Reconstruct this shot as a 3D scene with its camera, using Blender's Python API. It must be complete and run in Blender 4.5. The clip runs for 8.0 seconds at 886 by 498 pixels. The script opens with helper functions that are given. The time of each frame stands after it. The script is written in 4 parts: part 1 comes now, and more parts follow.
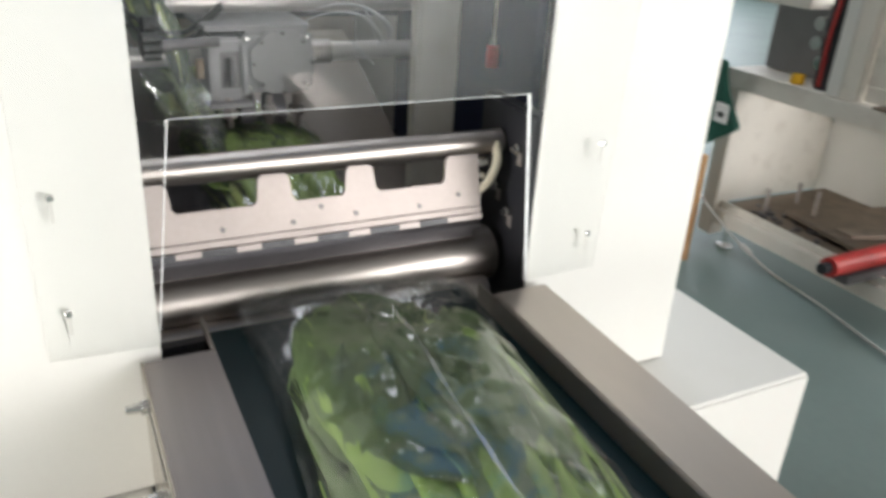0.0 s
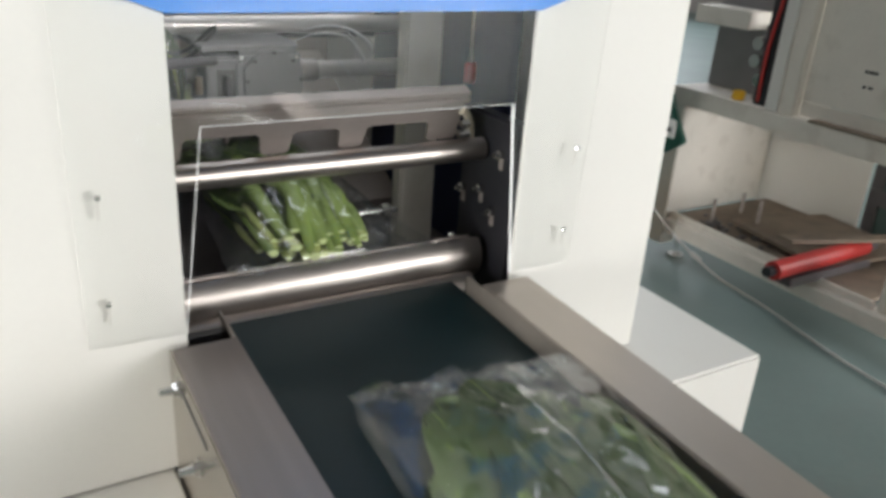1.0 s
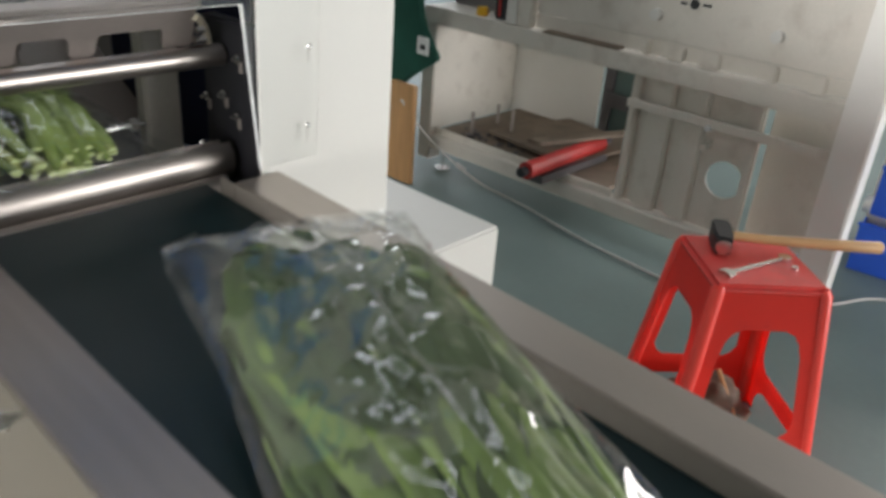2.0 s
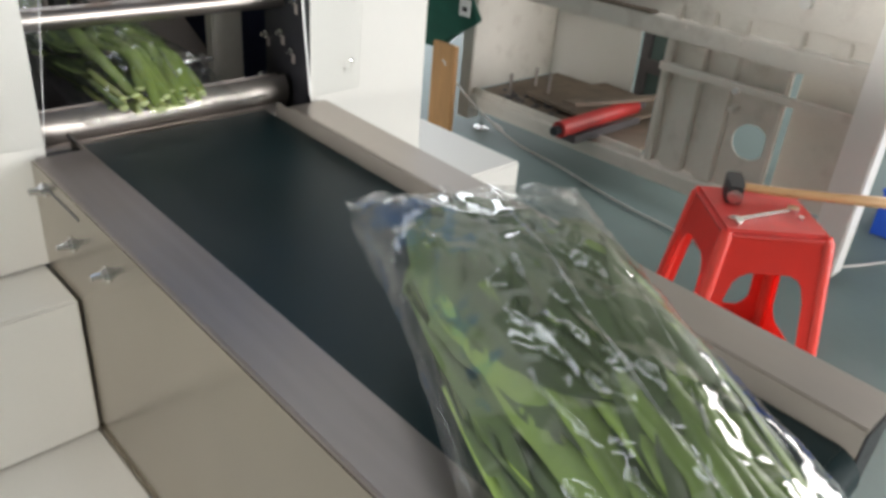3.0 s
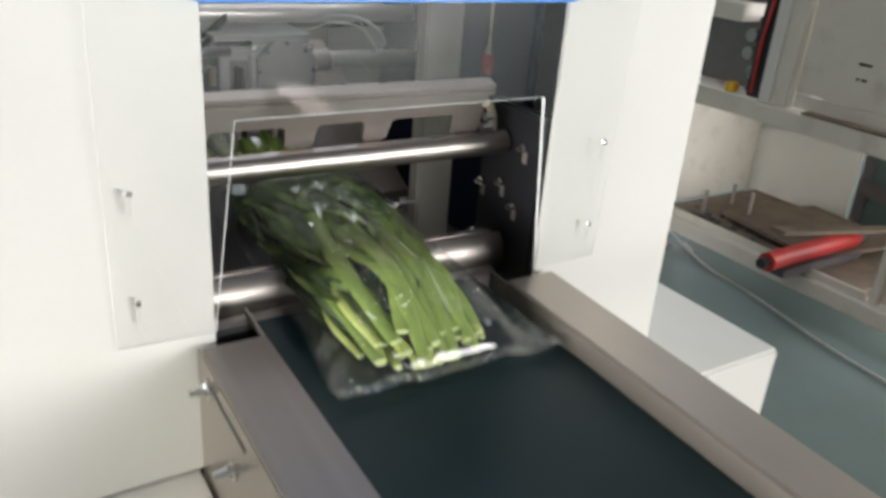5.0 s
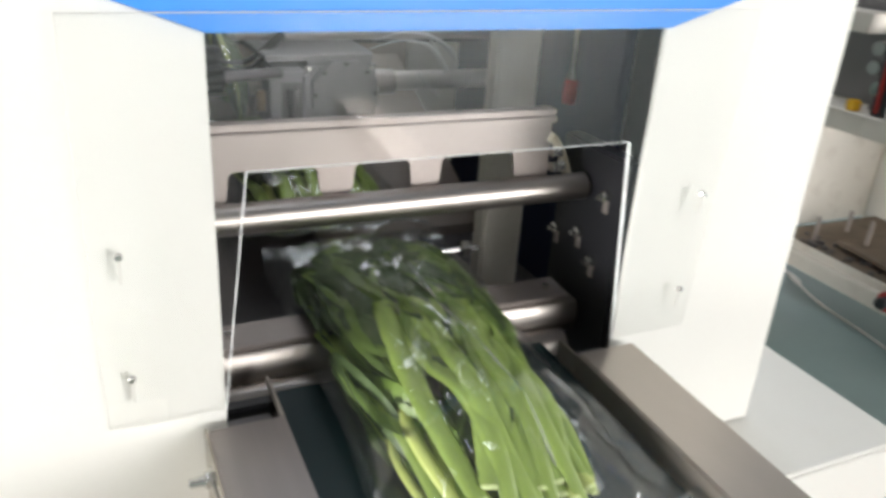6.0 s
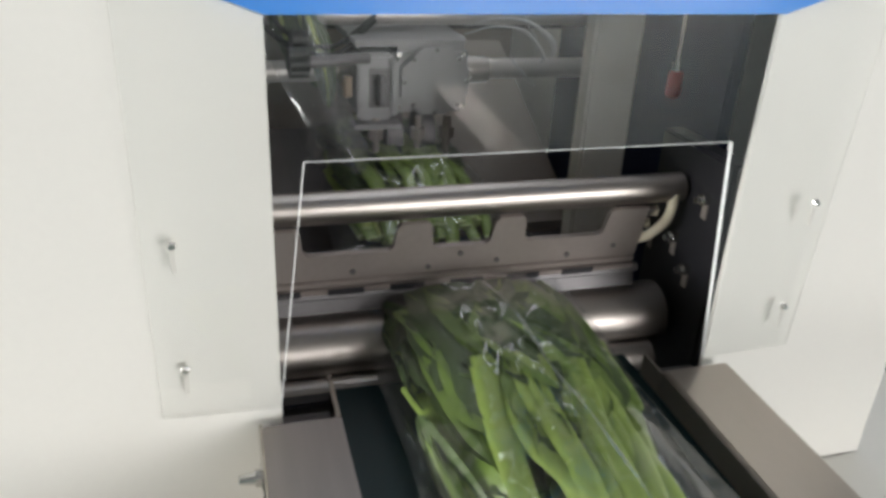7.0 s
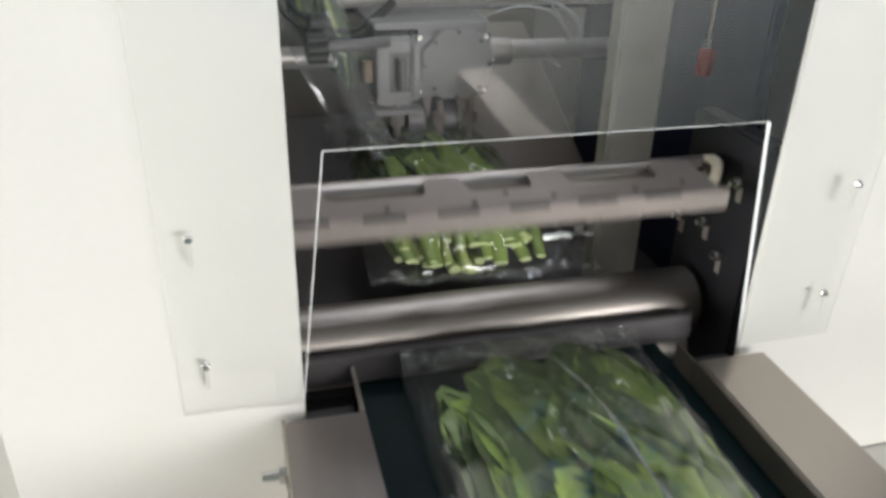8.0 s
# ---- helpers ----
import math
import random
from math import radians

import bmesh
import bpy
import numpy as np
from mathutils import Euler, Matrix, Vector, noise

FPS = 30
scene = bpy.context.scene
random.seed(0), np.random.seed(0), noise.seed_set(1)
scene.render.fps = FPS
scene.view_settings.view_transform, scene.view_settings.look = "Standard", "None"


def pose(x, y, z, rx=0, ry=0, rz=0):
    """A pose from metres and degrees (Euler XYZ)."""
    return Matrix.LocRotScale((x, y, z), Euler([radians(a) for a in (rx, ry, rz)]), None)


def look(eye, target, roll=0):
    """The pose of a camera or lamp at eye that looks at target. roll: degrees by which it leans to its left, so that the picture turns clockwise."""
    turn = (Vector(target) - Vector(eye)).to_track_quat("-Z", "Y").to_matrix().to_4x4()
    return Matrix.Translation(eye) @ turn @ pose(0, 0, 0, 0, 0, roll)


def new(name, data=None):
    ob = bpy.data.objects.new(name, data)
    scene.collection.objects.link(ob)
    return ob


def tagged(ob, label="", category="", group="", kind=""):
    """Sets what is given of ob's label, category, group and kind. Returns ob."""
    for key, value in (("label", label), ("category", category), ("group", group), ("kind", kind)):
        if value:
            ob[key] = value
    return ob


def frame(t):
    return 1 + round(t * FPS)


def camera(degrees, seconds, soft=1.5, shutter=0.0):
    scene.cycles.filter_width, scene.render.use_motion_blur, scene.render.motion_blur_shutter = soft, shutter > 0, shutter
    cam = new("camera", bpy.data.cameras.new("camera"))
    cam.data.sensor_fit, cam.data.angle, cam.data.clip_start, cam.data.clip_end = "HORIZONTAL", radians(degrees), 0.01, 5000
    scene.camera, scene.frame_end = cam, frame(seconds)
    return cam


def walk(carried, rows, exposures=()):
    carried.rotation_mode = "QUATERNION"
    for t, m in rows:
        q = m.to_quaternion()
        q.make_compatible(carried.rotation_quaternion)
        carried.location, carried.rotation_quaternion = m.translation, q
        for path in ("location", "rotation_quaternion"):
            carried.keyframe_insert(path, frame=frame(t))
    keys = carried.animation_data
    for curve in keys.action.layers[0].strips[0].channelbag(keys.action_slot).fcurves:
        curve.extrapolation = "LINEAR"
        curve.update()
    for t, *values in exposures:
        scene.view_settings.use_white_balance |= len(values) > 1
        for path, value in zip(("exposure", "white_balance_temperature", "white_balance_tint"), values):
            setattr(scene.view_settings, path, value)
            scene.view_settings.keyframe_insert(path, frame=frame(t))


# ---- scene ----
cam = camera(59.1, 8.0, soft=3.4, shutter=0.5)
PATH = [
    (0, (-0.054, -0.597, 1.188), (0.792, 1.008, 0.348), 3.6),
    (0.5, (-0.103, -0.641, 1.193), (0.869, 0.893, 0.355), 2.5),
    (0.7, (-0.122, -0.646, 1.197), (0.808, 0.932, 0.394), 2.9),
    (1, (-0.131, -0.651, 1.195), (0.831, 0.917, 0.41), 3.9),
    (1.2, (-0.132, -0.651, 1.194), (0.911, 0.877, 0.434), 4.9),
    (1.4, (-0.132, -0.673, 1.194), (1.064, 0.712, 0.386), 5.3),
    (1.5, (-0.124, -0.684, 1.191), (1.14, 0.614, 0.344), 6.2),
    (1.8, (-0.135, -0.747, 1.181), (1.212, 0.433, 0.291), 4.4),
    (2, (-0.155, -0.756, 1.178), (1.189, 0.427, 0.287), 4.5),
    (2.2, (-0.205, -0.807, 1.175), (1.042, 0.451, 0.246), 4.1),
    (3.3, (-0.264, -0.893, 1.185), (0.987, 0.332, 0.219), 5.1),
    (3.5, (-0.272, -0.874, 1.185), (0.932, 0.441, 0.278), 5.1),
    (4, (-0.262, -0.835, 1.188), (0.886, 0.563, 0.333), 5.7),
    (4.2, (-0.251, -0.808, 1.181), (0.869, 0.612, 0.328), 5.9),
    (4.5, (-0.221, -0.736, 1.179), (0.858, 0.726, 0.341), 5.6),
    (4.7, (-0.2, -0.677, 1.184), (0.844, 0.819, 0.363), 5.2),
    (5.8, (-0.086, -0.533, 1.197), (0.782, 1.076, 0.386), 3.7),
    (6, (-0.074, -0.513, 1.197), (0.723, 1.129, 0.379), 4.0),
    (6.5, (-0.048, -0.489, 1.193), (0.578, 1.222, 0.369), 3.7),
    (7, (-0.031, -0.485, 1.19), (0.501, 1.24, 0.329), 3.1),
    (7.5, (-0.023, -0.482, 1.183), (0.446, 1.263, 0.324), 1.6),
    (8, (-0.026, -0.467, 1.185), (0.443, 1.257, 0.286), 1.5),
]
EXPOSURES = [(0, 0.4), (0.25, 0.05), (0.5, -0.3), (1.0, 0.08), (1.5, -0.35), (2.0, -0.2), (3.5, 0.21), (4.0, 0.32), (4.5, 0.02), (6.0, 0.42), (6.5, 0.22), (7.0, -0.1), (7.5, 0.1), (8.0, 0.13)]
walk(cam, [(t, look(eye, target, roll)) for t, eye, target, roll in PATH], EXPOSURES)

# ---------- world, sun side, lamps ----------
world = bpy.data.worlds.new("sky")
scene.world = world
world.use_nodes = True
wn = world.node_tree.nodes
sky = wn.new("ShaderNodeTexSky")
sky.sky_type, sky.sun_disc = "NISHITA", False
sky.sun_elevation, sky.sun_rotation = radians(40), radians(200)
world.node_tree.links.new(sky.outputs[0], wn["Background"].inputs[0])
wn["Background"].inputs[1].default_value = 0.12


def area_lamp(at, target, w, h, watts, tint):
    data = bpy.data.lights.new("window_light", "AREA")
    data.shape, data.size, data.size_y, data.energy, data.color = "RECTANGLE", w, h, watts, tint
    ob = new("window_light", data)
    ob.matrix_world = look(at, target)
    return ob


# unseen area lamps added for daylight round the hall and strips overhead
area_lamp((2.6, -10.9, 2.05), (0.9, 0, 1.05), 10.5, 3.5, 1780, (1.0, 0.985, 0.975))
area_lamp((9.4, -1.5, 2.4), (1.0, -0.3, 0.6), 3.0, 1.6, 380, (1.0, 0.97, 0.95))
area_lamp((-6.9, -1.0, 1.2), (0, -1.0, 0.9), 4.0, 1.6, 760, (1.0, 0.98, 0.96))
area_lamp((7.8, 8.8, 2.3), (0.3, 0, 0.9), 3.2, 2.0, 190, (0.86, 0.93, 1.0))
area_lamp((4.6, 4.3, 4.85), (4.6, 4.3, 0), 5.0, 2.4, 34, (0.97, 0.98, 1.0))
area_lamp((1.9, 3.2, 4.85), (1.9, 3.2, 0), 0.3, 5.0, 30, (0.88, 0.93, 1.0))
# added strip that brightens the inside of the machine
area_lamp((0.7, 1.3, 4.85), (0.7, 1.3, 0), 0.3, 4.0, 29, (0.88, 0.93, 1.0))

# ---------- materials ----------


def material(name, color, rough=0.5, metal=0.0, var=0.12, scale=6.0, fine=90.0, bump=0.05, stretch=(1, 1, 1), spots=0.0, spot_color=(0.2, 0.16, 0.1), spec=0.5, coat=0.0, island=0.0):
    m = bpy.data.materials.new(name)
    m.use_nodes = True
    nt = m.node_tree
    n, l = nt.nodes, nt.links
    b = n["Principled BSDF"]
    co = n.new("ShaderNodeTexCoord")
    mp = n.new("ShaderNodeMapping")
    mp.inputs["Scale"].default_value = stretch
    l.new(co.outputs["Object"], mp.inputs[0])
    big, small = n.new("ShaderNodeTexNoise"), n.new("ShaderNodeTexNoise")
    for t, s, d in ((big, scale, 4), (small, fine, 3)):
        t.inputs["Scale"].default_value, t.inputs["Detail"].default_value = s, d
        l.new(mp.outputs[0], t.inputs["Vector"])
    add = n.new("ShaderNodeMath")
    add.operation = "MULTIPLY_ADD"
    l.new(small.outputs[0], add.inputs[0])
    add.inputs[1].default_value = 0.45
    l.new(big.outputs[0], add.inputs[2])
    fac = add.outputs[0]
    if island:
        info = n.new("ShaderNodeObjectInfo")
        ad2 = n.new("ShaderNodeMath")
        ad2.operation = "MULTIPLY_ADD"
        l.new(info.outputs["Random"], ad2.inputs[0])
        ad2.inputs[1].default_value = island
        l.new(fac, ad2.inputs[2])
        fac = ad2.outputs[0]
    ramp = n.new("ShaderNodeMapRange")
    ramp.inputs[1].default_value, ramp.inputs[2].default_value = 0.35, 1.1 + island
    l.new(fac, ramp.inputs[0])
    mix = n.new("ShaderNodeMix")
    mix.data_type = "RGBA"
    l.new(ramp.outputs[0], mix.inputs[0])
    mix.inputs[6].default_value = (*[c * (1 - var) for c in color], 1)
    mix.inputs[7].default_value = (*[min(1, c * (1 + var)) for c in color], 1)
    out = mix.outputs[2]
    if spots:
        sp = n.new("ShaderNodeTexNoise")
        sp.inputs["Scale"].default_value, sp.inputs["Detail"].default_value = scale * 2.3, 6
        l.new(co.outputs["Object"], sp.inputs["Vector"])
        rr = n.new("ShaderNodeMapRange")
        rr.inputs[1].default_value, rr.inputs[2].default_value, rr.inputs[4].default_value = 0.55, 0.8, spots
        l.new(sp.outputs[0], rr.inputs[0])
        m2 = n.new("ShaderNodeMix")
        m2.data_type = "RGBA"
        l.new(rr.outputs[0], m2.inputs[0])
        l.new(out, m2.inputs[6])
        m2.inputs[7].default_value = (*spot_color, 1)
        out = m2.outputs[2]
    l.new(out, b.inputs["Base Color"])
    rg = n.new("ShaderNodeMapRange")
    rg.inputs[3].default_value, rg.inputs[4].default_value = max(0.02, rough - 0.08), rough + 0.1
    l.new(small.outputs[0], rg.inputs[0])
    l.new(rg.outputs[0], b.inputs["Roughness"])
    b.inputs["Metallic"].default_value = metal
    b.inputs["Specular IOR Level"].default_value = spec
    b.inputs["Coat Weight"].default_value = coat
    if bump:
        bp = n.new("ShaderNodeBump")
        bp.inputs["Strength"].default_value, bp.inputs["Distance"].default_value = bump, 0.002
        l.new(add.outputs[0], bp.inputs["Height"])
        l.new(bp.outputs[0], b.inputs["Normal"])
    return m


def clear(name, tint, ior, gloss_rough, crinkle=0.0, crinkle_scale=30.0, facets=0.0, haze=0.0, haze_color=(0.8, 0.83, 0.85), depth=0.004):
    """Thin clear plastic: see-through, with gloss that grows at a slant, and a little milky haze."""
    m = bpy.data.materials.new(name)
    m.use_nodes = True
    n, l = m.node_tree.nodes, m.node_tree.links
    n.remove(n["Principled BSDF"])
    tr, gl, df = n.new("ShaderNodeBsdfTransparent"), n.new("ShaderNodeBsdfGlossy"), n.new("ShaderNodeBsdfDiffuse")
    tr.inputs[0].default_value = (*tint, 1)
    gl.inputs["Color"].default_value = (1, 1, 1, 1)
    gl.inputs["Roughness"].default_value = gloss_rough
    df.inputs[0].default_value = (*haze_color, 1)
    lw = n.new("ShaderNodeLayerWeight")
    pw, fr = n.new("ShaderNodeMath"), n.new("ShaderNodeMath")
    pw.operation, fr.operation = "POWER", "MULTIPLY_ADD"
    f0 = ((ior - 1) / (ior + 1)) ** 2
    l.new(lw.outputs["Facing"], pw.inputs[0])
    pw.inputs[1].default_value = 4.0
    l.new(pw.outputs[0], fr.inputs[0])
    fr.inputs[1].default_value, fr.inputs[2].default_value = 0.5, f0
    mh, mg = n.new("ShaderNodeMixShader"), n.new("ShaderNodeMixShader")
    mh.inputs[0].default_value = haze
    l.new(tr.outputs[0], mh.inputs[1])
    l.new(df.outputs[0], mh.inputs[2])
    l.new(fr.outputs[0], mg.inputs[0])
    l.new(mh.outputs[0], mg.inputs[1])
    l.new(gl.outputs[0], mg.inputs[2])
    l.new(mg.outputs[0], n["Material Output"].inputs[0])
    if crinkle:
        co = n.new("ShaderNodeTexCoord")
        mp = n.new("ShaderNodeMapping")
        mp.inputs["Scale"].default_value = (2.2, 0.7, 1)
        tx = n.new("ShaderNodeTexNoise")
        tx.inputs["Scale"].default_value, tx.inputs["Detail"].default_value = crinkle_scale, 5
        l.new(co.outputs["Object"], mp.inputs[0])
        l.new(mp.outputs[0], tx.inputs["Vector"])
        bp = n.new("ShaderNodeBump")
        bp.inputs["Strength"].default_value, bp.inputs["Distance"].default_value = crinkle, depth
        height = tx.outputs[0]
        if facets:
            vo, mx = n.new("ShaderNodeTexVoronoi"), n.new("ShaderNodeMath")
            vo.inputs["Scale"].default_value = crinkle_scale * 0.8
            warp = n.new("ShaderNodeVectorMath")
            warp.operation = "MULTIPLY_ADD"
            l.new(tx.outputs["Color"], warp.inputs[0])
            warp.inputs[1].default_value = (0.05, 0.05, 0.05)
            l.new(mp.outputs[0], warp.inputs[2])
            l.new(warp.outputs[0], vo.inputs["Vector"])
            mx.operation = "MULTIPLY_ADD"
            l.new(vo.outputs["Distance"], mx.inputs[0])
            mx.inputs[1].default_value = facets
            l.new(height, mx.inputs[2])
            height = mx.outputs[0]
        l.new(height, bp.inputs["Height"])
        l.new(bp.outputs[0], gl.inputs["Normal"])
    return m


CREAM = material("cream_painted_steel", (0.72, 0.71, 0.67), 0.42, var=0.035, scale=4, fine=160, bump=0.03, spots=0.07, spot_color=(0.5, 0.44, 0.33))
CREAM_OLD = material("old_cream_paint", (0.73, 0.69, 0.62), 0.5, var=0.09, scale=5, fine=120, bump=0.04, spots=0.35, spot_color=(0.3, 0.24, 0.17))
BLUE = material("blue_painted_steel", (0.02, 0.235, 0.74), 0.4, var=0.05, scale=4, bump=0.02)
STEEL = material("brushed_stainless_steel", (0.27, 0.242, 0.23), 0.45, 1.0, var=0.1, scale=5, fine=140, bump=0.04, stretch=(14, 1, 14), spots=0.12, spot_color=(0.3, 0.24, 0.17))
SKIRT = material("stainless_side_sheet", (0.44, 0.405, 0.35), 0.22, 1.0, var=0.1, scale=3, fine=60, bump=0, stretch=(1, 3, 0.5), spots=0.2, spot_color=(0.42, 0.36, 0.26))
ROLLER = material("polished_roller_steel", (0.37, 0.337, 0.312), 0.37, 1.0, var=0.12, scale=6, fine=120, bump=0.0, stretch=(1, 12, 12))
JAW = material("machined_jaw_steel", (0.33, 0.288, 0.268), 0.5, 0.65, var=0.2, scale=9, fine=180, bump=0.05, spots=0.25, spot_color=(0.25, 0.21, 0.18))
CHROME = material("bright_screw_metal", (0.75, 0.74, 0.72), 0.22, 1.0, var=0.08, scale=40, bump=0.02)
BELT = material("dark_green_belt", (0.0032, 0.0175, 0.0205), 0.40, var=0.15, scale=5, fine=400, bump=0.08, spec=0.28)
BLACK = material("black_oxide_steel", (0.020, 0.020, 0.024), 0.42, 0.0, var=0.3, scale=9, fine=120, bump=0.05, spec=0.5)
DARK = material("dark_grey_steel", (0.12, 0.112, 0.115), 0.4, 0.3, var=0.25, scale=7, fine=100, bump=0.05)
INNER = material("shaded_inner_steel", (0.34, 0.30, 0.275), 0.45, 0.3, var=0.2, scale=5, fine=100, bump=0.05, spots=0.3, spot_color=(0.1, 0.08, 0.07))
BAR = material("dull_bright_bar", (0.66, 0.62, 0.59), 0.33, 0.6, var=0.12, scale=6, bump=0.02, stretch=(1, 12, 12))
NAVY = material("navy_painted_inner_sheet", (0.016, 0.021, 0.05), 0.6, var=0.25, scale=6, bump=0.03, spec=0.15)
LIP = material("satin_folded_edge", (0.34, 0.305, 0.265), 0.36, 0.6, var=0.08, scale=8, bump=0.02)
MILKY = clear("milky_film_tail", (0.9, 0.92, 0.92), 2.0, 0.15, crinkle=0.8, crinkle_scale=26, facets=0.8, haze=0.93, haze_color=(0.93, 0.93, 0.93))
WEB = clear("crumpled_clear_film", (0.93, 0.94, 0.94), 2.3, 0.06, crinkle=1.0, crinkle_scale=22, facets=0.9, haze=0.10, depth=0.014)
# right rail's stainless: lit tan put into the base colour, stains in the spots
RAIL_DULL = material("dull_stained_lit_rail_steel", (0.455, 0.41, 0.365), 0.32, 0.8, var=0.07, scale=7, fine=130, bump=0, stretch=(3, 1, 3), spots=0.06, spot_color=(0.44, 0.37, 0.29))
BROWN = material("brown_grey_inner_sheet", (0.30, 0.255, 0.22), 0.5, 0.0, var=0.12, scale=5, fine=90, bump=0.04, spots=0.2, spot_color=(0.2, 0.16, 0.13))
GREY = material("grey_cast_housing", (0.235, 0.23, 0.235), 0.45, 0.1, var=0.12, scale=12, fine=200, bump=0.1)
RUBBER = material("black_rubber", (0.012, 0.012, 0.012), 0.55, var=0.2, scale=30, bump=0.1)
RED = material("red_stool_plastic", (0.98, 0.075, 0.055), 0.33, var=0.05, scale=8, fine=150, bump=0.03, spots=0.08, spot_color=(0.35, 0.02, 0.02))
RED_TOP = material("scuffed_red_plastic", (0.72, 0.07, 0.06), 0.42, var=0.15, scale=16, fine=200, bump=0.08, spots=0.45, spot_color=(0.42, 0.16, 0.14))
RED_ROLL = material("red_roller_rubber", (0.48, 0.035, 0.03), 0.45, var=0.15, scale=14, bump=0.05)
WOOD = material("pale_handle_wood", (0.60, 0.36, 0.17), 0.5, var=0.2, scale=8, fine=60, bump=0.1, stretch=(1, 12, 12))
BOARD = material("raw_pine_board", (0.50, 0.28, 0.12), 0.6, var=0.2, scale=5, fine=50, bump=0.1, stretch=(8, 8, 1))
GREEN_CLOTH = material("dark_green_cloth", (0.008, 0.075, 0.05), 0.75, var=0.25, scale=12, fine=260, bump=0.2)
WHITE = material("white_plastic", (0.78, 0.78, 0.76), 0.4, var=0.05, scale=20, bump=0.02)
YELLOW = material("yellow_plastic", (0.80, 0.46, 0.02), 0.4, var=0.08, scale=20, bump=0.02)
CRATE = material("blue_crate_plastic", (0.02, 0.12, 0.72), 0.4, var=0.1, scale=9, bump=0.03)
CABLE = material("white_cable_sheath", (0.62, 0.60, 0.57), 0.5, var=0.1, scale=30, bump=0.02)
SLEEVE = material("cream_braided_sleeve", (0.66, 0.60, 0.46), 0.7, var=0.15, scale=60, fine=500, bump=0.3)
DIRT = material("rusty_dusty_sheet", (0.20, 0.155, 0.115), 0.7, var=0.35, scale=9, fine=90, bump=0.2, spots=0.6, spot_color=(0.08, 0.06, 0.045))
FLOOR = material("green_painted_floor", (0.185, 0.245, 0.233), 0.5, var=0.16, scale=2.2, fine=40, bump=0.05, spots=0.35, spot_color=(0.19, 0.21, 0.20), spec=0.5)
WALL = material("hall_wall_paint", (0.30, 0.287, 0.272), 0.8, var=0.12, scale=1.2, fine=20, bump=0.05)
CEIL = material("hall_roof_sheet", (0.14, 0.14, 0.138), 0.7, var=0.1, scale=1.0, fine=15, bump=0.05)
STEM = material("pale_green_stalk", (0.41, 0.47, 0.13), 0.38, var=0.25, scale=22, fine=160, bump=0.08, stretch=(3, 1, 3), island=0.35)
CUT = material("cut_stalk_end", (0.66, 0.74, 0.36), 0.5, var=0.15, scale=60, bump=0.1)
LEAF = material("green_leaf_blade", (0.140, 0.212, 0.044), 0.42, var=0.45, scale=16, fine=90, bump=0.25, island=0.45)
PETIOLE = material("pale_flat_petiole", (0.235, 0.325, 0.07), 0.4, var=0.3, scale=18, fine=150, bump=0.12, stretch=(4, 1, 4), island=0.35)
# darker leaf green, with the shade among packed leaves put into its colour
DARKLEAF = material("dark_shaded_leaf_blade", (0.056, 0.088, 0.028), 0.42, var=0.4, scale=16, fine=90, bump=0.25, island=0.45)
MARK = material("black_marking", (0.03, 0.03, 0.03), 0.6, var=0.1, scale=20, bump=0)
SMOKED = material("smoked_green_pane", (0.10, 0.145, 0.135), 0.2, var=0.15, scale=6, bump=0.0)
ACRYLIC = clear("clear_acrylic", (0.994, 0.996, 0.994), 1.46, 0.01)
EDGE = material("polished_acrylic_edge", (0.80, 0.82, 0.82), 0.25, var=0.03, scale=20, bump=0)
FILM = clear("clear_film", (0.965, 0.975, 0.97), 1.60, 0.05, crinkle=0.45, crinkle_scale=8, facets=0.3, haze=0.008, depth=0.007)
SEAL = clear("ribbed_film_seal", (0.95, 0.96, 0.96), 2.1, 0.05, crinkle=1.0, crinkle_scale=30, facets=0.8, haze=0.015, depth=0.012)
SEAM = clear("milky_film_seam", (0.93, 0.94, 0.94), 1.9, 0.10, crinkle=0.6, crinkle_scale=30, haze=0.09, haze_color=(0.85, 0.88, 0.88))
SLOT = material("shaded_slot_edge", (0.57, 0.56, 0.52), 0.5, var=0.05, scale=20, bump=0)
# corner post, paler than the cream of the other frame parts
BRIGHT = material("pale_white_post", (0.88, 0.86, 0.82), 0.35, var=0.03, scale=5, bump=0.02)

# ---------- mesh helpers ----------


def thing(name, m=None, label="", category="", group="", kind=""):
    ob = new(name)
    ob.matrix_world = m or Matrix()
    return tagged(ob, label, category, group, kind)


def smooth(me, on=True):
    me.polygons.foreach_set("use_smooth", [on] * len(me.polygons))


def part(name, bm, mat, parent, label="", round_faces=False, m=None):
    me = bpy.data.meshes.new(name)
    if round_faces:
        for e in bm.edges:
            e.smooth = len(e.link_faces) < 2 or e.calc_face_angle(0) < 1.0
    bm.to_mesh(me)
    bm.free()
    me.materials.append(mat)
    smooth(me, round_faces)
    ob = new(name, me)
    ob.parent = parent
    if m is not None:
        ob.matrix_local = m
    if label:
        ob["label"] = label
    return ob


def box(x0, x1, y0, y1, z0, z1, bevel=0.002, bm=None):
    bm = bm or bmesh.new()
    r = bmesh.ops.create_cube(bm, size=1)
    vs = r["verts"]
    bmesh.ops.scale(bm, vec=(x1 - x0, y1 - y0, z1 - z0), verts=vs)
    bmesh.ops.translate(bm, vec=((x0 + x1) / 2, (y0 + y1) / 2, (z0 + z1) / 2), verts=vs)
    if bevel:
        es = list({e for v in vs for e in v.link_edges})
        bmesh.ops.bevel(bm, geom=es, offset=min(bevel, 0.3 * min(x1 - x0, y1 - y0, z1 - z0)), segments=2, affect="EDGES")
    return bm


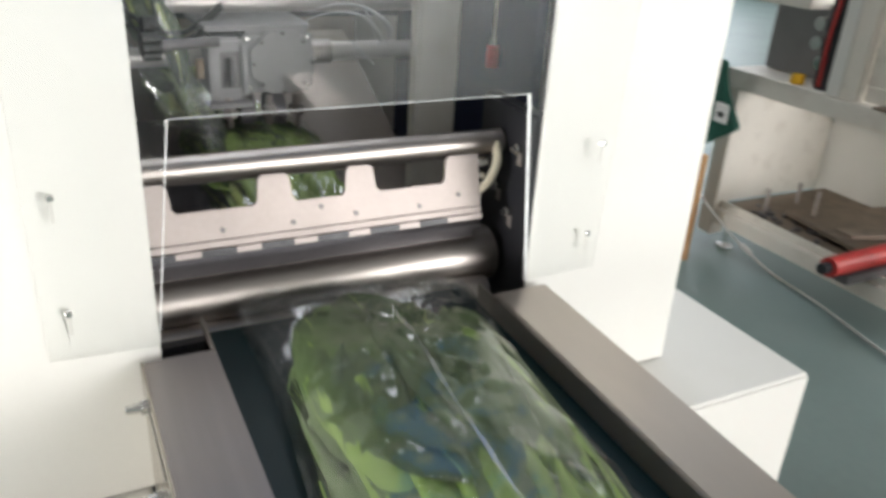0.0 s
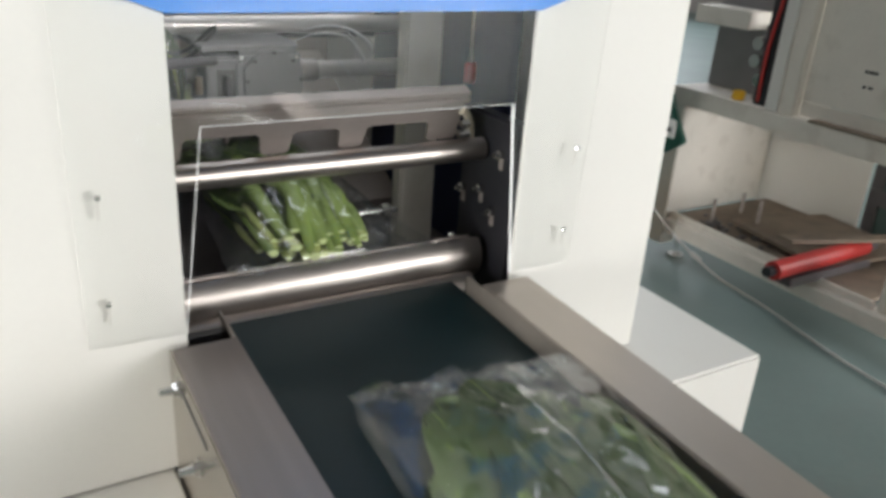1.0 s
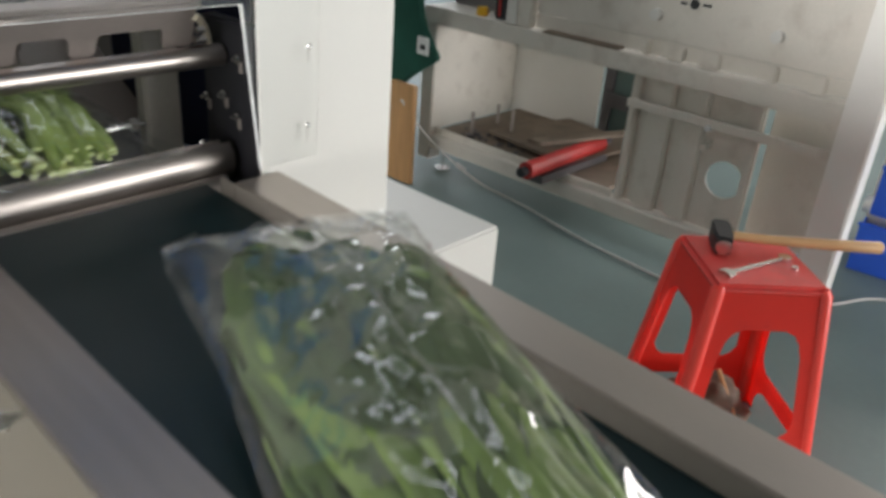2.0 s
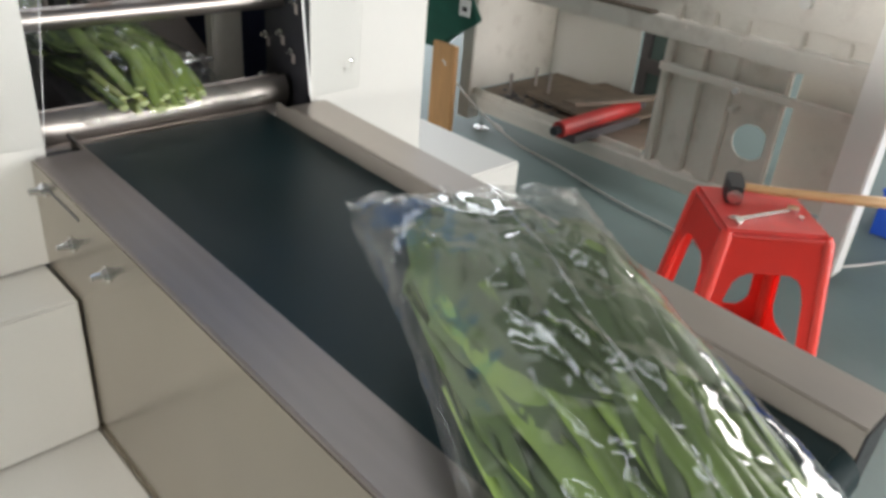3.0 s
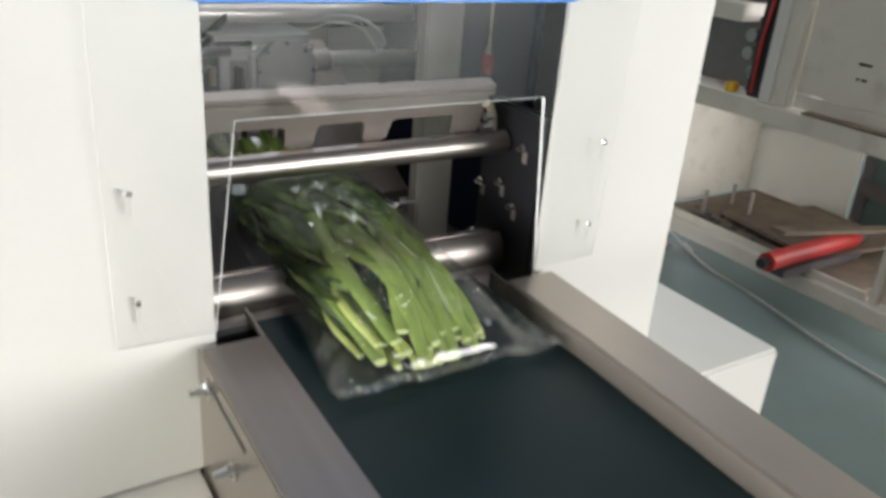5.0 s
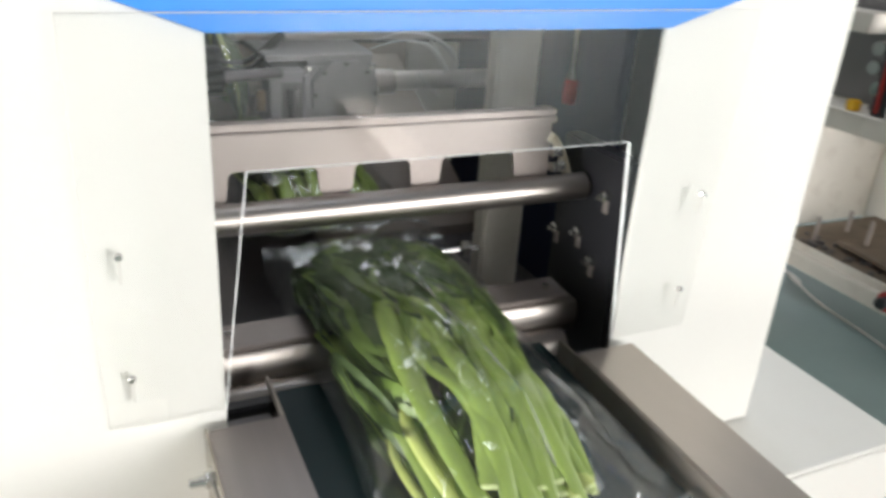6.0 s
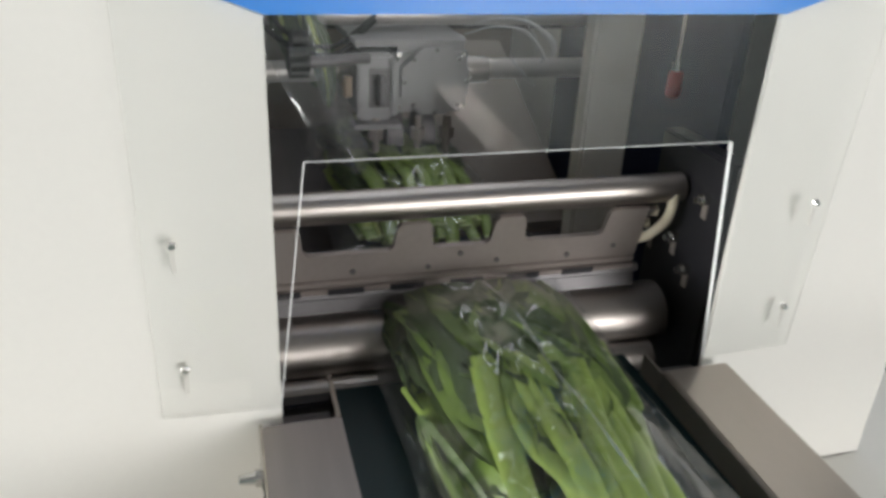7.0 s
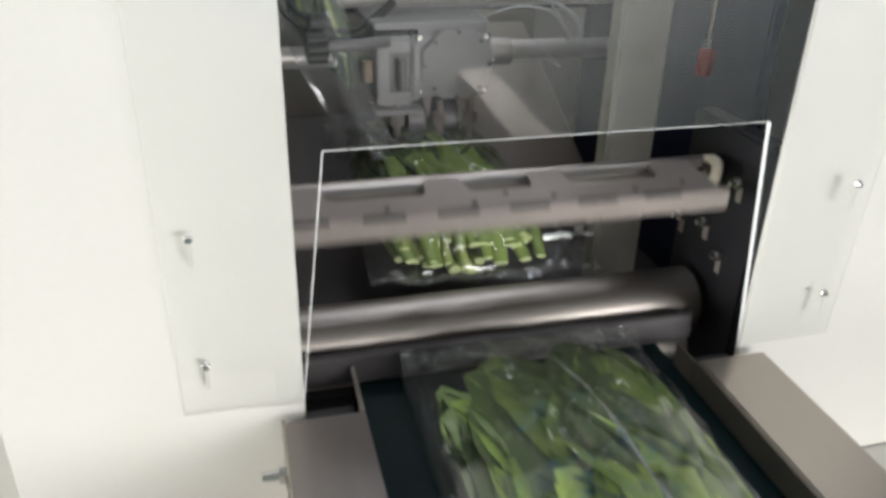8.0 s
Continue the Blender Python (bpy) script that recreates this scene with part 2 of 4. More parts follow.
def rod(p, q, r, r2=None, seg=24, bm=None):
    """A capped cylinder or cone from p to q."""
    bm = bm or bmesh.new()
    p, q = Vector(p), Vector(q)
    d = q - p
    m = Matrix.Translation((p + q) / 2) @ d.to_track_quat("Z", "Y").to_matrix().to_4x4()
    bmesh.ops.create_cone(bm, cap_ends=True, segments=seg, radius1=r, radius2=r if r2 is None else r2, depth=d.length, matrix=m)
    return bm


def round_over(bm, offset=0.001):
    es = [e for e in bm.edges if len(e.link_faces) == 2 and e.calc_face_angle(0) > 0.9]
    bmesh.ops.bevel(bm, geom=es, offset=offset, segments=2, affect="EDGES")
    return bm


def tube(points, radii, seg=8, bm=None, flat=1.0):
    """A tube through points, with a radius at each."""
    bm = bm or bmesh.new()
    pts = [Vector(p) for p in points]
    if not hasattr(radii, "__len__"):
        radii = [radii] * len(pts)
    rings = []
    for i, p in enumerate(pts):
        d = (pts[min(i + 1, len(pts) - 1)] - pts[max(i - 1, 0)]).normalized()
        up = Vector((0, 0, 1)) if abs(d.z) < 0.9 else Vector((1, 0, 0))
        s = d.cross(up).normalized()
        u = s.cross(d)
        rings.append([bm.verts.new(p + radii[i] * (math.cos(a) * s + flat * math.sin(a) * u)) for a in (2 * math.pi * k / seg for k in range(seg))])
    for a, b in zip(rings, rings[1:]):
        for k in range(seg):
            bm.faces.new((a[k], a[(k + 1) % seg], b[(k + 1) % seg], b[k]))
    bm.faces.new(rings[0][::-1])
    bm.faces.new(rings[-1])
    bmesh.ops.recalc_face_normals(bm, faces=bm.faces)
    return bm


def spline(points, n=8):
    """Points of a smooth curve through the given ones."""
    p = [Vector(q) for q in points]
    p = [2 * p[0] - p[1], *p, 2 * p[-1] - p[-2]]
    out = []
    for i in range(1, len(p) - 2):
        for k in range(n):
            t = k / n
            a, b, c, d = p[i - 1 : i + 3]
            out.append(0.5 * (2 * b + (c - a) * t + (2 * a - 5 * b + 4 * c - d) * t * t + (3 * b - a - 3 * c + d) * t**3))
    return [*out, p[-2]]


def slab(outline, axis, lo, hi, bm=None, bevel=0.0):
    """An outline in the plane across axis, thickened from lo to hi. Outline: pairs in the order of the two other axes."""
    bm = bm or bmesh.new()
    put = {"x": lambda a, b, c: (c, a, b), "y": lambda a, b, c: (a, c, b), "z": lambda a, b, c: (a, b, c)}[axis]
    low = [bm.verts.new(put(a, b, lo)) for a, b in outline]
    top = [bm.verts.new(put(a, b, hi)) for a, b in outline]
    n = len(outline)
    fs = [bm.faces.new(low[::-1]), bm.faces.new(top)]
    fs += [bm.faces.new((low[i], low[(i + 1) % n], top[(i + 1) % n], top[i])) for i in range(n)]
    bmesh.ops.recalc_face_normals(bm, faces=fs)
    if bevel:
        bmesh.ops.bevel(bm, geom=list({e for f in fs for e in f.edges}), offset=bevel, segments=2, affect="EDGES")
    return bm


def holed(y0, y1, z0, z1, cy, cz, r, x0, x1, seg=32):
    """A plate across x with a round hole through it."""
    bm = bmesh.new()
    sides = []
    for x in (x0, x1):
        ring, rim = [], []
        for k in range(seg):
            a = 2 * math.pi * k / seg
            c, s = math.cos(a), math.sin(a)
            ring.append(bm.verts.new((x, cy + r * c, cz + r * s)))
            t = min(((y1 if c > 0 else y0) - cy) / c if abs(c) > 1e-6 else 1e9, ((z1 if s > 0 else z0) - cz) / s if abs(s) > 1e-6 else 1e9)
            rim.append(bm.verts.new((x, cy + t * c, cz + t * s)))
        for k in range(seg):
            j = (k + 1) % seg
            bm.faces.new((ring[k], ring[j], rim[j], rim[k]))
            corner = [(y, z) for y in (y0, y1) for z in (z0, z1)]
            a, b = rim[k].co, rim[j].co
            if abs(a.y - b.y) > 1e-5 and abs(a.z - b.z) > 1e-5:
                q = min(corner, key=lambda w: (w[0] - (a.y + b.y) / 2) ** 2 + (w[1] - (a.z + b.z) / 2) ** 2)
                bm.faces.new((rim[k], rim[j], bm.verts.new((x, *q))))
        sides.append(ring)
    for k in range(seg):
        j = (k + 1) % seg
        bm.faces.new((sides[0][k], sides[0][j], sides[1][j], sides[1][k]))
    bmesh.ops.recalc_face_normals(bm, faces=bm.faces)
    return bm


def structure(name, bm, mat, label):
    return tagged(part(name, bm, mat, None), label, name.split("_")[0], kind="structure")


# ---------- the hall ----------
structure("floor", box(-7, 10, -11, 9, -0.1, 0, 0), FLOOR, "glossy green painted factory floor with scuffs")
structure("ceiling", box(-7, 10, -11, 9, 5.0, 5.1, 0), CEIL, "plain grey roof sheeting of the hall")
structure("wall_back", box(-7, 10, 9, 9.15, 0, 5, 0), WALL, "plain painted back wall of the hall")
structure("wall_side", slab([(-11, 0), (9, 0), (9, 5), (-11, 5)], "x", 10.0, 10.15), WALL, "plain painted side wall of the hall")
# two solid walls out of view; added area lamps before them give daylight
structure("wall_front", box(-7, 10, -11.15, -11.0, 0, 5, 0), WALL, "plain unseen wall behind an added daylight lamp")
structure("wall_far_side", box(-7.15, -7.0, -11, 9, 0, 5, 0), WALL, "plain painted wall out of view, behind an added lamp")

# ---------- packing machine ----------
machine = thing("packing_machine", label="cream painted flow packing machine with a blue hood and open outlet", category="packing machine")
# front sheets either side of the outlet
part("front_panel", box(-0.20, 0.0, 0.0, 0.004, 0.682, 1.62, 0.003), CREAM, machine, "cream painted steel sheet")
part("front_panel", box(0.36, 0.572, 0.0, 0.004, 0.682, 1.62, 0.004), CREAM, machine, "cream painted steel sheet")
part("hood", slab([(0.0, 1.112), (0.36, 1.114), (0.50, 1.16), (0.50, 1.225), (-0.16, 1.225), (-0.16, 1.17)], "y", -0.006, -0.001), BLUE, machine, "bright blue painted hood sheet")
part("header_panel", box(-0.16, 0.50, -0.006, -0.001, 1.226, 1.62, 0.001), CREAM, machine, "cream sheet above the hood")
part("hood_lip", box(0.001, 0.359, 0.0, 0.05, 1.114, 1.13, 0.001), BLUE, machine, "blue folded lip")
# base under the outlet, with its ledge
part("base", box(-0.62, -0.0205, -0.094, 0.9, 0.49, 0.68, 0.003), CREAM, machine, "cream painted base box with a ledge")
part("base", box(0.371, 0.723, -0.096, 0.16, 0.02, 0.68, 0.004), CREAM, machine, "cream painted base box with a ledge")
part("lower_base", box(-0.62, -0.0205, -0.46, 0.9, 0.02, 0.488, 0.003), CREAM, machine, "white lower base sheet")
ring = bmesh.new()
bmesh.ops.create_circle(ring, segments=32, radius=0.0165)
inner = bmesh.ops.extrude_edge_only(ring, edges=ring.edges[:])
bmesh.ops.scale(ring, vec=(0.84, 0.84, 1), verts=[v for v in inner["geom"] if isinstance(v, bmesh.types.BMVert)])
part("plug_groove", ring, MARK, machine, "dark ring round a blanking plug", m=pose(-0.139, -0.058, 0.6808))
part("blanking_plug", rod((-0.139, -0.058, 0.675), (-0.139, -0.058, 0.6815), 0.0135), CREAM, machine, "round cream blanking plug")
part("side_sheet", box(-0.20, -0.17, 0.005, 1.3, 0.682, 1.62, 0.002), CREAM, machine)
part("side_sheet", box(0.545, 0.57, 0.005, 1.3, 0.682, 1.30, 0.002), CREAM, machine)
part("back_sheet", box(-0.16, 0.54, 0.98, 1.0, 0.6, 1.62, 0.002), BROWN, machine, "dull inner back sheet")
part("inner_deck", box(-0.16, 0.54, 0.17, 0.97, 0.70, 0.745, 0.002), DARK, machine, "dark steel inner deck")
part("slope_sheet", slab([(0.44, 0.745), (0.80, 0.925), (0.80, 0.94), (0.44, 0.76)], "x", 0.20, 0.446), BROWN, machine, "dull slanting guide sheet")
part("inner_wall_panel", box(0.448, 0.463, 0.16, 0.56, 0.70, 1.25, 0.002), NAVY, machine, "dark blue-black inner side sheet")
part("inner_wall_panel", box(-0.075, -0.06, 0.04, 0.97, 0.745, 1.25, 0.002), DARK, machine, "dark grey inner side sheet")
part("bearing_plate", box(0.378, 0.40, 0.034, 0.150, 0.66, 0.985, 0.003), BLACK, machine, "black steel bearing plate with bolts")
part("bearing_plate", box(-0.056, -0.034, 0.034, 0.150, 0.66, 0.985, 0.003), BLACK, machine, "black steel bearing plate")
part("kick_plate", box(-0.03, 0.375, 0.03, 0.165, 0.64, 0.70, 0.002), BLACK, machine, "black plate under the jaws")
for y, z in ((0.138, 0.882), (0.098, 0.893), (0.071, 0.872), (0.062, 0.945)):
    b = rod((0.366, y, z), (0.379, y, z), 0.0030, seg=10)
    part("bolt", rod((0.372, y, z), (0.378, y, z), 0.006, seg=6, bm=b), CHROME, machine, "bright hex bolt")
    part("slot", box(0.3765, 0.3777, y - 0.0035, y + 0.0035, z - 0.018, z + 0.002, 0), INNER, machine)
part("guide_post", box(0.320, 0.371, 0.20, 0.225, 0.745, 1.60, 0.003), CREAM_OLD, machine, "upright cream steel bar")
for z, y in ((0.972, 0.455), (1.036, 0.47), (1.058, 0.54), (1.115, 0.6)):
    part("guide_bar", rod((-0.06, y, z), (0.447, y, z), 0.0125), BAR, machine, "polished round cross bar", True)
part("cross_plate", box(-0.058, 0.543, 0.60, 0.62, 0.995, 1.03, 0.002), DARK, machine, "dull grey cross plate")
clampbm = rod((0.262, 0.205, 0.836), (0.318, 0.205, 0.836), 0.004, seg=12)
rod((0.296, 0.205, 0.836), (0.306, 0.205, 0.836), 0.010, seg=6, bm=clampbm)
part("clamp_bolt", clampbm, CHROME, machine, "bright threaded clamp bolt")
part("nose_roller", rod((0.0, 0.068, 0.785), (0.35, 0.068, 0.785), 0.0150), ROLLER, machine, "small steel transfer roller", True)
part("nose_bracket", box(0.0, 0.045, 0.035, 0.05, 0.74, 0.80, 0.002), BLACK, machine)
# hanging emergency pull with a red grip
part("pull_rod", rod((0.433, 0.23, 1.024), (0.433, 0.23, 1.6), 0.0022, seg=10), CHROME, machine, "thin steel pull rod")
grip = tube([(0.433, 0.23, 0.992), (0.433, 0.23, 0.995), (0.433, 0.23, 1.016), (0.433, 0.23, 1.020)], [0.006, 0.0078, 0.0072, 0.004], 16)
part("pull_grip", grip, RED_ROLL, machine, "red plastic grip", True)
part("pull_ferrule", rod((0.433, 0.23, 1.019), (0.433, 0.23, 1.028), 0.005, seg=12), CHROME, machine, "bright ferrule")

# ---------- gearbox over the film ----------
gear = thing("gearbox", label="grey cast gearbox with a black star knob over the film tube", category="gearbox")
part("housing", box(0.170, 0.262, 0.40, 0.50, 0.932, 1.010, 0.006), GREY, gear)
part("housing_block", box(0.128, 0.168, 0.385, 0.49, 0.928, 1.006, 0.004), GREY, gear, "grey side block with a window")
part("window_recess", box(0.138, 0.163, 0.3835, 0.386, 0.945, 0.990, 0.001), DARK, gear)
part("window_frame", box(0.124, 0.1375, 0.378, 0.3845, 0.932, 1.000, 0.002), GREY, gear, "raised grey cheek")
part("window_frame", box(0.1635, 0.1725, 0.378, 0.3845, 0.936, 1.000, 0.002), GREY, gear, "raised grey cheek")
part("cam_pin", rod((0.151, 0.374, 0.950), (0.151, 0.374, 0.984), 0.005, seg=12), DARK, gear, "dark upright cam pin", True)
part("foot_plate", box(0.120, 0.176, 0.372, 0.40, 0.922, 0.9275, 0.002), GREY, gear, "grey foot plate under the side block")
part("hose_nipple", rod((0.112, 0.372, 0.962), (0.112, 0.372, 0.985), 0.0055, seg=12), DIRT, gear, "brown hose nipple", True)
part("top_cover", slab([(0.125, 0.40), (0.255, 0.40), (0.262, 0.42), (0.262, 0.52), (0.12, 0.52)], "z", 1.011, 1.018, bevel=0.001), GREY, gear)
for x, z in ((0.176, 1.002), (0.254, 1.002), (0.254, 0.94), (0.176, 0.94), (0.262, 0.975)):
    part("screw", rod((x, 0.3975, z), (x, 0.4005, z), 0.003, seg=8), CHROME, gear, "small bright screw")
part("arm", tube([(0.135, 0.375, 1.004), (0.10, 0.36, 1.005), (0.066, 0.352, 1.005)], 0.0065, 12), DARK, gear, "dark adjusting arm", True)
kb = bmesh.new()
for a in range(6):
    cx, cz = 0.011 * math.cos(a * 1.047), 0.011 * math.sin(a * 1.047)
    rod((0.046, 0.35 + cx, 1.005 + cz), (0.066, 0.352 + cx, 1.005 + cz), 0.0055, seg=10, bm=kb)
rod((0.045, 0.35, 1.005), (0.067, 0.352, 1.005), 0.0115, seg=16, bm=kb)
part("star_knob", kb, RUBBER, gear, "black star knob", True)
part("star_knob", rod((0.052, 0.38, 1.024), (0.070, 0.382, 1.024), 0.010, seg=16), RUBBER, gear, "black knob", True)
part("drive_shaft", rod((0.2625, 0.425, 0.978), (0.292, 0.425, 0.978), 0.016, seg=20), ROLLER, gear, "bright shaft stub", True)
octagon = [(0.219 + 0.045 * math.cos(math.pi * (k + 0.5) / 4), 0.972 + 0.043 * math.sin(math.pi * (k + 0.5) / 4)) for k in range(8)]
part("cover_plate", slab(octagon, "y", 0.392, 0.3998, bevel=0.0015), GREY, gear, "eight-sided grey cover plate")
for k in range(8):
    a = math.pi * k / 4
    part("cover_screw", rod((0.219 + 0.038 * math.cos(a), 0.3885, 0.972 + 0.037 * math.sin(a)), (0.219 + 0.038 * math.cos(a), 0.3922, 0.972 + 0.037 * math.sin(a)), 0.0024, seg=8), DARK, gear, "small dark screw")
for x in (0.148, 0.199, 0.235):
    st = rod((x, 0.39, 0.885), (x, 0.39, 0.932), 0.0045, seg=12)
    rod((x, 0.39, 0.905), (x, 0.39, 0.918), 0.009, seg=6, bm=st)
    part("stud", st, JAW, gear, "dull steel stud")
part("seal_wheel", rod((0.165, 0.43, 0.90), (0.185, 0.43, 0.90), 0.030), DARK, gear, "dark film sealing wheel", True)
part("seal_wheel", rod((0.205, 0.43, 0.90), (0.225, 0.43, 0.90), 0.030), DARK, gear, "dark film sealing wheel", True)
bundle = bmesh.new()
for k in range(2):
    tube(spline([(0.01 + 0.012 * k, 0.42 + 0.02 * k, 1.10), (0.03 + 0.01 * k, 0.40, 1.03 + 0.006 * k), (0.10, 0.41 + 0.01 * k, 1.0 + 0.007 * k), (0.16, 0.46, 1.03 + 0.006 * k)], 5), 0.003, 6, bundle)
part("wire_bundle", bundle, RUBBER, gear, "dark bundle of wires", True)

web = thing("film_web", None, "crumpled clear film drawn down to the sealing wheels", "film")
wb = bmesh.new()
rows = []
for i in range(29):
    u = i / 28
    row = []
    for j in range(15):
        v = j / 14
        x = 0.005 + 0.02 * u + 0.07 * u * u + v * (0.085 - 0.035 * u)
        z = 1.10 - 0.215 * u
        y = 0.41 - 0.06 * u + 0.022 * math.sin(5.5 * v + 2 * u) + 0.010 * noise.noise(Vector((v * 5, u * 6, 2)))
        row.append(wb.verts.new((x, y, z)))
    rows.append(row)
for a, c in zip(rows, rows[1:]):
    for j in range(14):
        wb.faces.new((a[j], a[j + 1], c[j + 1], c[j]))
part("sheet", wb, WEB, web, round_faces=True)
tail = thing("film_tail", None, "loose curl of shiny milky film beside the gearbox", "film")
for k, (dz, dy, wide) in enumerate(((0.0, 0.0, 0.0075), (-0.012, 0.012, 0.005), (0.006, 0.02, 0.0025))):
    curl = spline([(0.262, 0.42 + dy, 1.030 + dz), (0.300, 0.42 + dy, 1.040 + dz), (0.338, 0.42 + dy, 1.036 + dz), (0.366 - 0.008 * k, 0.42 + dy, 1.020 + dz), (0.378 - 0.008 * k, 0.42 + dy, 1.003 + dz), (0.372 - 0.006 * k, 0.42 + dy, 0.986 + 0.3 * dz)], 6)
    m = len(curl)
    part("strand", tube(curl, [0.0008 + wide * math.sin(math.pi * (i / (m - 1)) ** 1.7) for i in range(m)], 10, flat=0.4), MILKY, tail, round_faces=True)
part("strand", tube(spline([(0.318, 0.405, 0.994), (0.326, 0.40, 0.984), (0.338, 0.40, 0.972), (0.350, 0.405, 0.962)], 5), 0.0011, 6), MILKY, tail, round_faces=True)

# ---------- acrylic guard with its cut-out ----------
guard = thing("acrylic_guard", label="clear acrylic guard sheet with a cut-out, screwed to the panels", category="guard")
outline = [(-0.083, 0.832), (-0.001, 0.830), (0.0200, 1.0225), (0.3305, 1.0245), (0.3535, 0.830), (0.436, 0.832), (0.436, 1.131), (-0.083, 1.125)]
FACE = -0.0085
part("sheet", slab(outline, "y", FACE, FACE + 0.004), ACRYLIC, guard, "clear acrylic sheet")
rims = [(outline[i], outline[j]) for i, j in ((1, 2), (2, 3), (3, 4), (7, 6), (0, 7), (0, 1), (4, 5), (5, 6))]
for i, ((x0, z0), (x1, z1)) in enumerate(rims):
    w = (0.0004, 0.0004, 0.0016, 0.0004, 0.0003, 0.0003, 0.0003, 0.0003)[i]
    bm = tube([(x0, FACE + 0.002, z0), (x1, FACE + 0.002, z1)], w, 4)
    part("cut_edge", bm, EDGE if i < 3 else SLOT, guard, "bright polished edge")
for x in (-0.0645, 0.4205):
    for z in (0.971, 0.874):
        s = rod((x, FACE - 0.0005, z), (x, FACE - 0.0030, z), 0.0034, 0.0022, 16)
        part("screw", s, CHROME, guard, "bright pan-head screw")
        part("adjusting_slot", slab([(x - 0.0014, z - 0.020), (x + 0.0014, z - 0.020), (x + 0.0014, z - 0.002), (x - 0.0014, z - 0.002)], "y", FACE - 0.0006, FACE - 0.0001), SLOT, guard, "slot in the acrylic")

# the sheet hangs a little out of plumb
LEAN = Matrix.Translation((0.17, FACE - 0.003, 0.93)) @ pose(0, 0, 0, 2.4, 0, -0.5) @ Matrix.Translation((-0.17, -FACE, -0.93))
for o in guard.children_recursive:
    o.data.transform(LEAN)

# ---------- turning seal jaws ----------
JY, JZ, LZ = 0.10, 0.943, 0.812
upper = thing("upper_sealing_jaw", pose(0, JY, JZ), "turning steel sealing jaw with a notched plate and cream cable", "sealing jaw")
part("shaft", rod((-0.033, 0, 0), (0.374, 0, 0), 0.0135, seg=32), ROLLER, upper, "polished round shaft", True)
notched = [(-0.03, 0.064), (-0.03, 0.010)]
for x0, x1 in ((0.026, 0.106), (0.136, 0.192), (0.220, 0.300)):
    notched += [(x0 - 0.004, 0.010), (x0, 0.014), (x0 + 0.002, 0.033), (x0 + 0.006, 0.037), (x1 - 0.006, 0.037), (x1 - 0.002, 0.033), (x1, 0.014), (x1 + 0.004, 0.010)]
notched += [(0.338, 0.010), (0.338, 0.064)]
part("notched_plate", slab(notched, "y", 0.011, 0.016), JAW, upper, "notched grey steel plate")
for x, z in ((0.070, 0.056), (0.136, 0.057), (0.164, 0.045), (0.199, 0.056), (0.267, 0.057), (0.312, 0.050)):
    part("screw", rod((x, 0.0155, z), (x, 0.0175, z), 0.0025, seg=10), DARK, upper, "small dark screw")
part("jaw_bar", box(-0.03, 0.338, 0.002, 0.018, 0.065, 0.071, 0.001), JAW, upper, "ribbed steel sealing bar")
part("jaw_bar", box(-0.03, 0.338, 0.004, 0.020, 0.072, 0.078, 0.001), JAW, upper, "ribbed steel sealing bar")
for k in range(6):
    part("bar_gap", box(-0.005 + k * 0.054, 0.026 + k * 0.054, 0.0190, 0.0208, 0.0722, 0.0778, 0), BLACK, upper, "dark slot in the bar")
part("end_nut", rod((0.338, 0.006, 0.020), (0.352, 0.006, 0.020), 0.006, seg=6), CHROME, upper, "bright hex nut")
part("end_nut", rod((0.338, 0.006, 0.034), (0.348, 0.006, 0.034), 0.005, seg=6), CHROME, upper, "bright hex nut")
cable_pts = spline([(0.336, 0.010, 0.050), (0.347, 0.015, 0.042), (0.359, 0.017, 0.024), (0.363, 0.012, 0.006), (0.365, 0.004, -0.008)], 5)
part("heater_cable", tube(cable_pts, 0.0048, 10), SLEEVE, upper, "cream braided heater cable", True)

lower = thing("lower_sealing_jaw", pose(0, JY, LZ), "turning steel lower jaw drum with a ribbed bar", "sealing jaw")
arc = [radians(-31 + 242 * k / 44) for k in range(45)]
drum = slab([(0.031 * math.cos(a), 0.031 * math.sin(a)) for a in arc], "x", -0.033, 0.368)
part("drum", drum, ROLLER, lower, "polished steel drum with a flat side", True)
part("jaw_plate", box(-0.03, 0.345, -0.005, 0.005, 0.024, 0.045, 0.002), DARK, lower, "steel jaw block")
part("jaw_bar", box(-0.03, 0.345, -0.012, 0.012, 0.0455, 0.053, 0.001), DARK, lower, "ribbed steel sealing bar")
part("flat", box(-0.02, 0.360, -0.020, 0.020, -0.0200, -0.0162, 0.001), JAW, lower, "flat steel strip on the drum")
for x in (0.02, 0.345):
    part("screw", rod((x, 0, -0.0202), (x, 0, -0.0245), 0.004, seg=12), CHROME, lower, "bright cap screw")

# ---------- outlet conveyor ----------
TILT = pose(0, 0, 0.80, 1.7)
conv = thing("outlet_conveyor", TILT, "stainless outlet conveyor with a dark green belt", "conveyor")
part("belt", box(0.0435, 0.3135, -0.79, 0.05, -0.006, 0.0, 0.001), BELT, conv, "dark green smooth belt")
nose = rod((0.0435, -0.785, -0.026), (0.3135, -0.785, -0.026), 0.0255)
part("belt_turn", nose, BELT, conv, "belt round its end roller", True)
part("return_belt", box(0.0435, 0.3135, -0.785, 0.04, -0.052, -0.046, 0.001), BELT, conv)
part("left_rail", box(-0.0165, 0.0425, -0.80, -0.010, 0.0145, 0.0210, 0.0015), STEEL, conv, "flat stainless rail")
part("right_rail", box(0.3168, 0.3765, -0.80, -0.010, 0.0170, 0.0235, 0.0010), RAIL_DULL, conv, "dull stained stainless rail, its lit tan put into the colour")
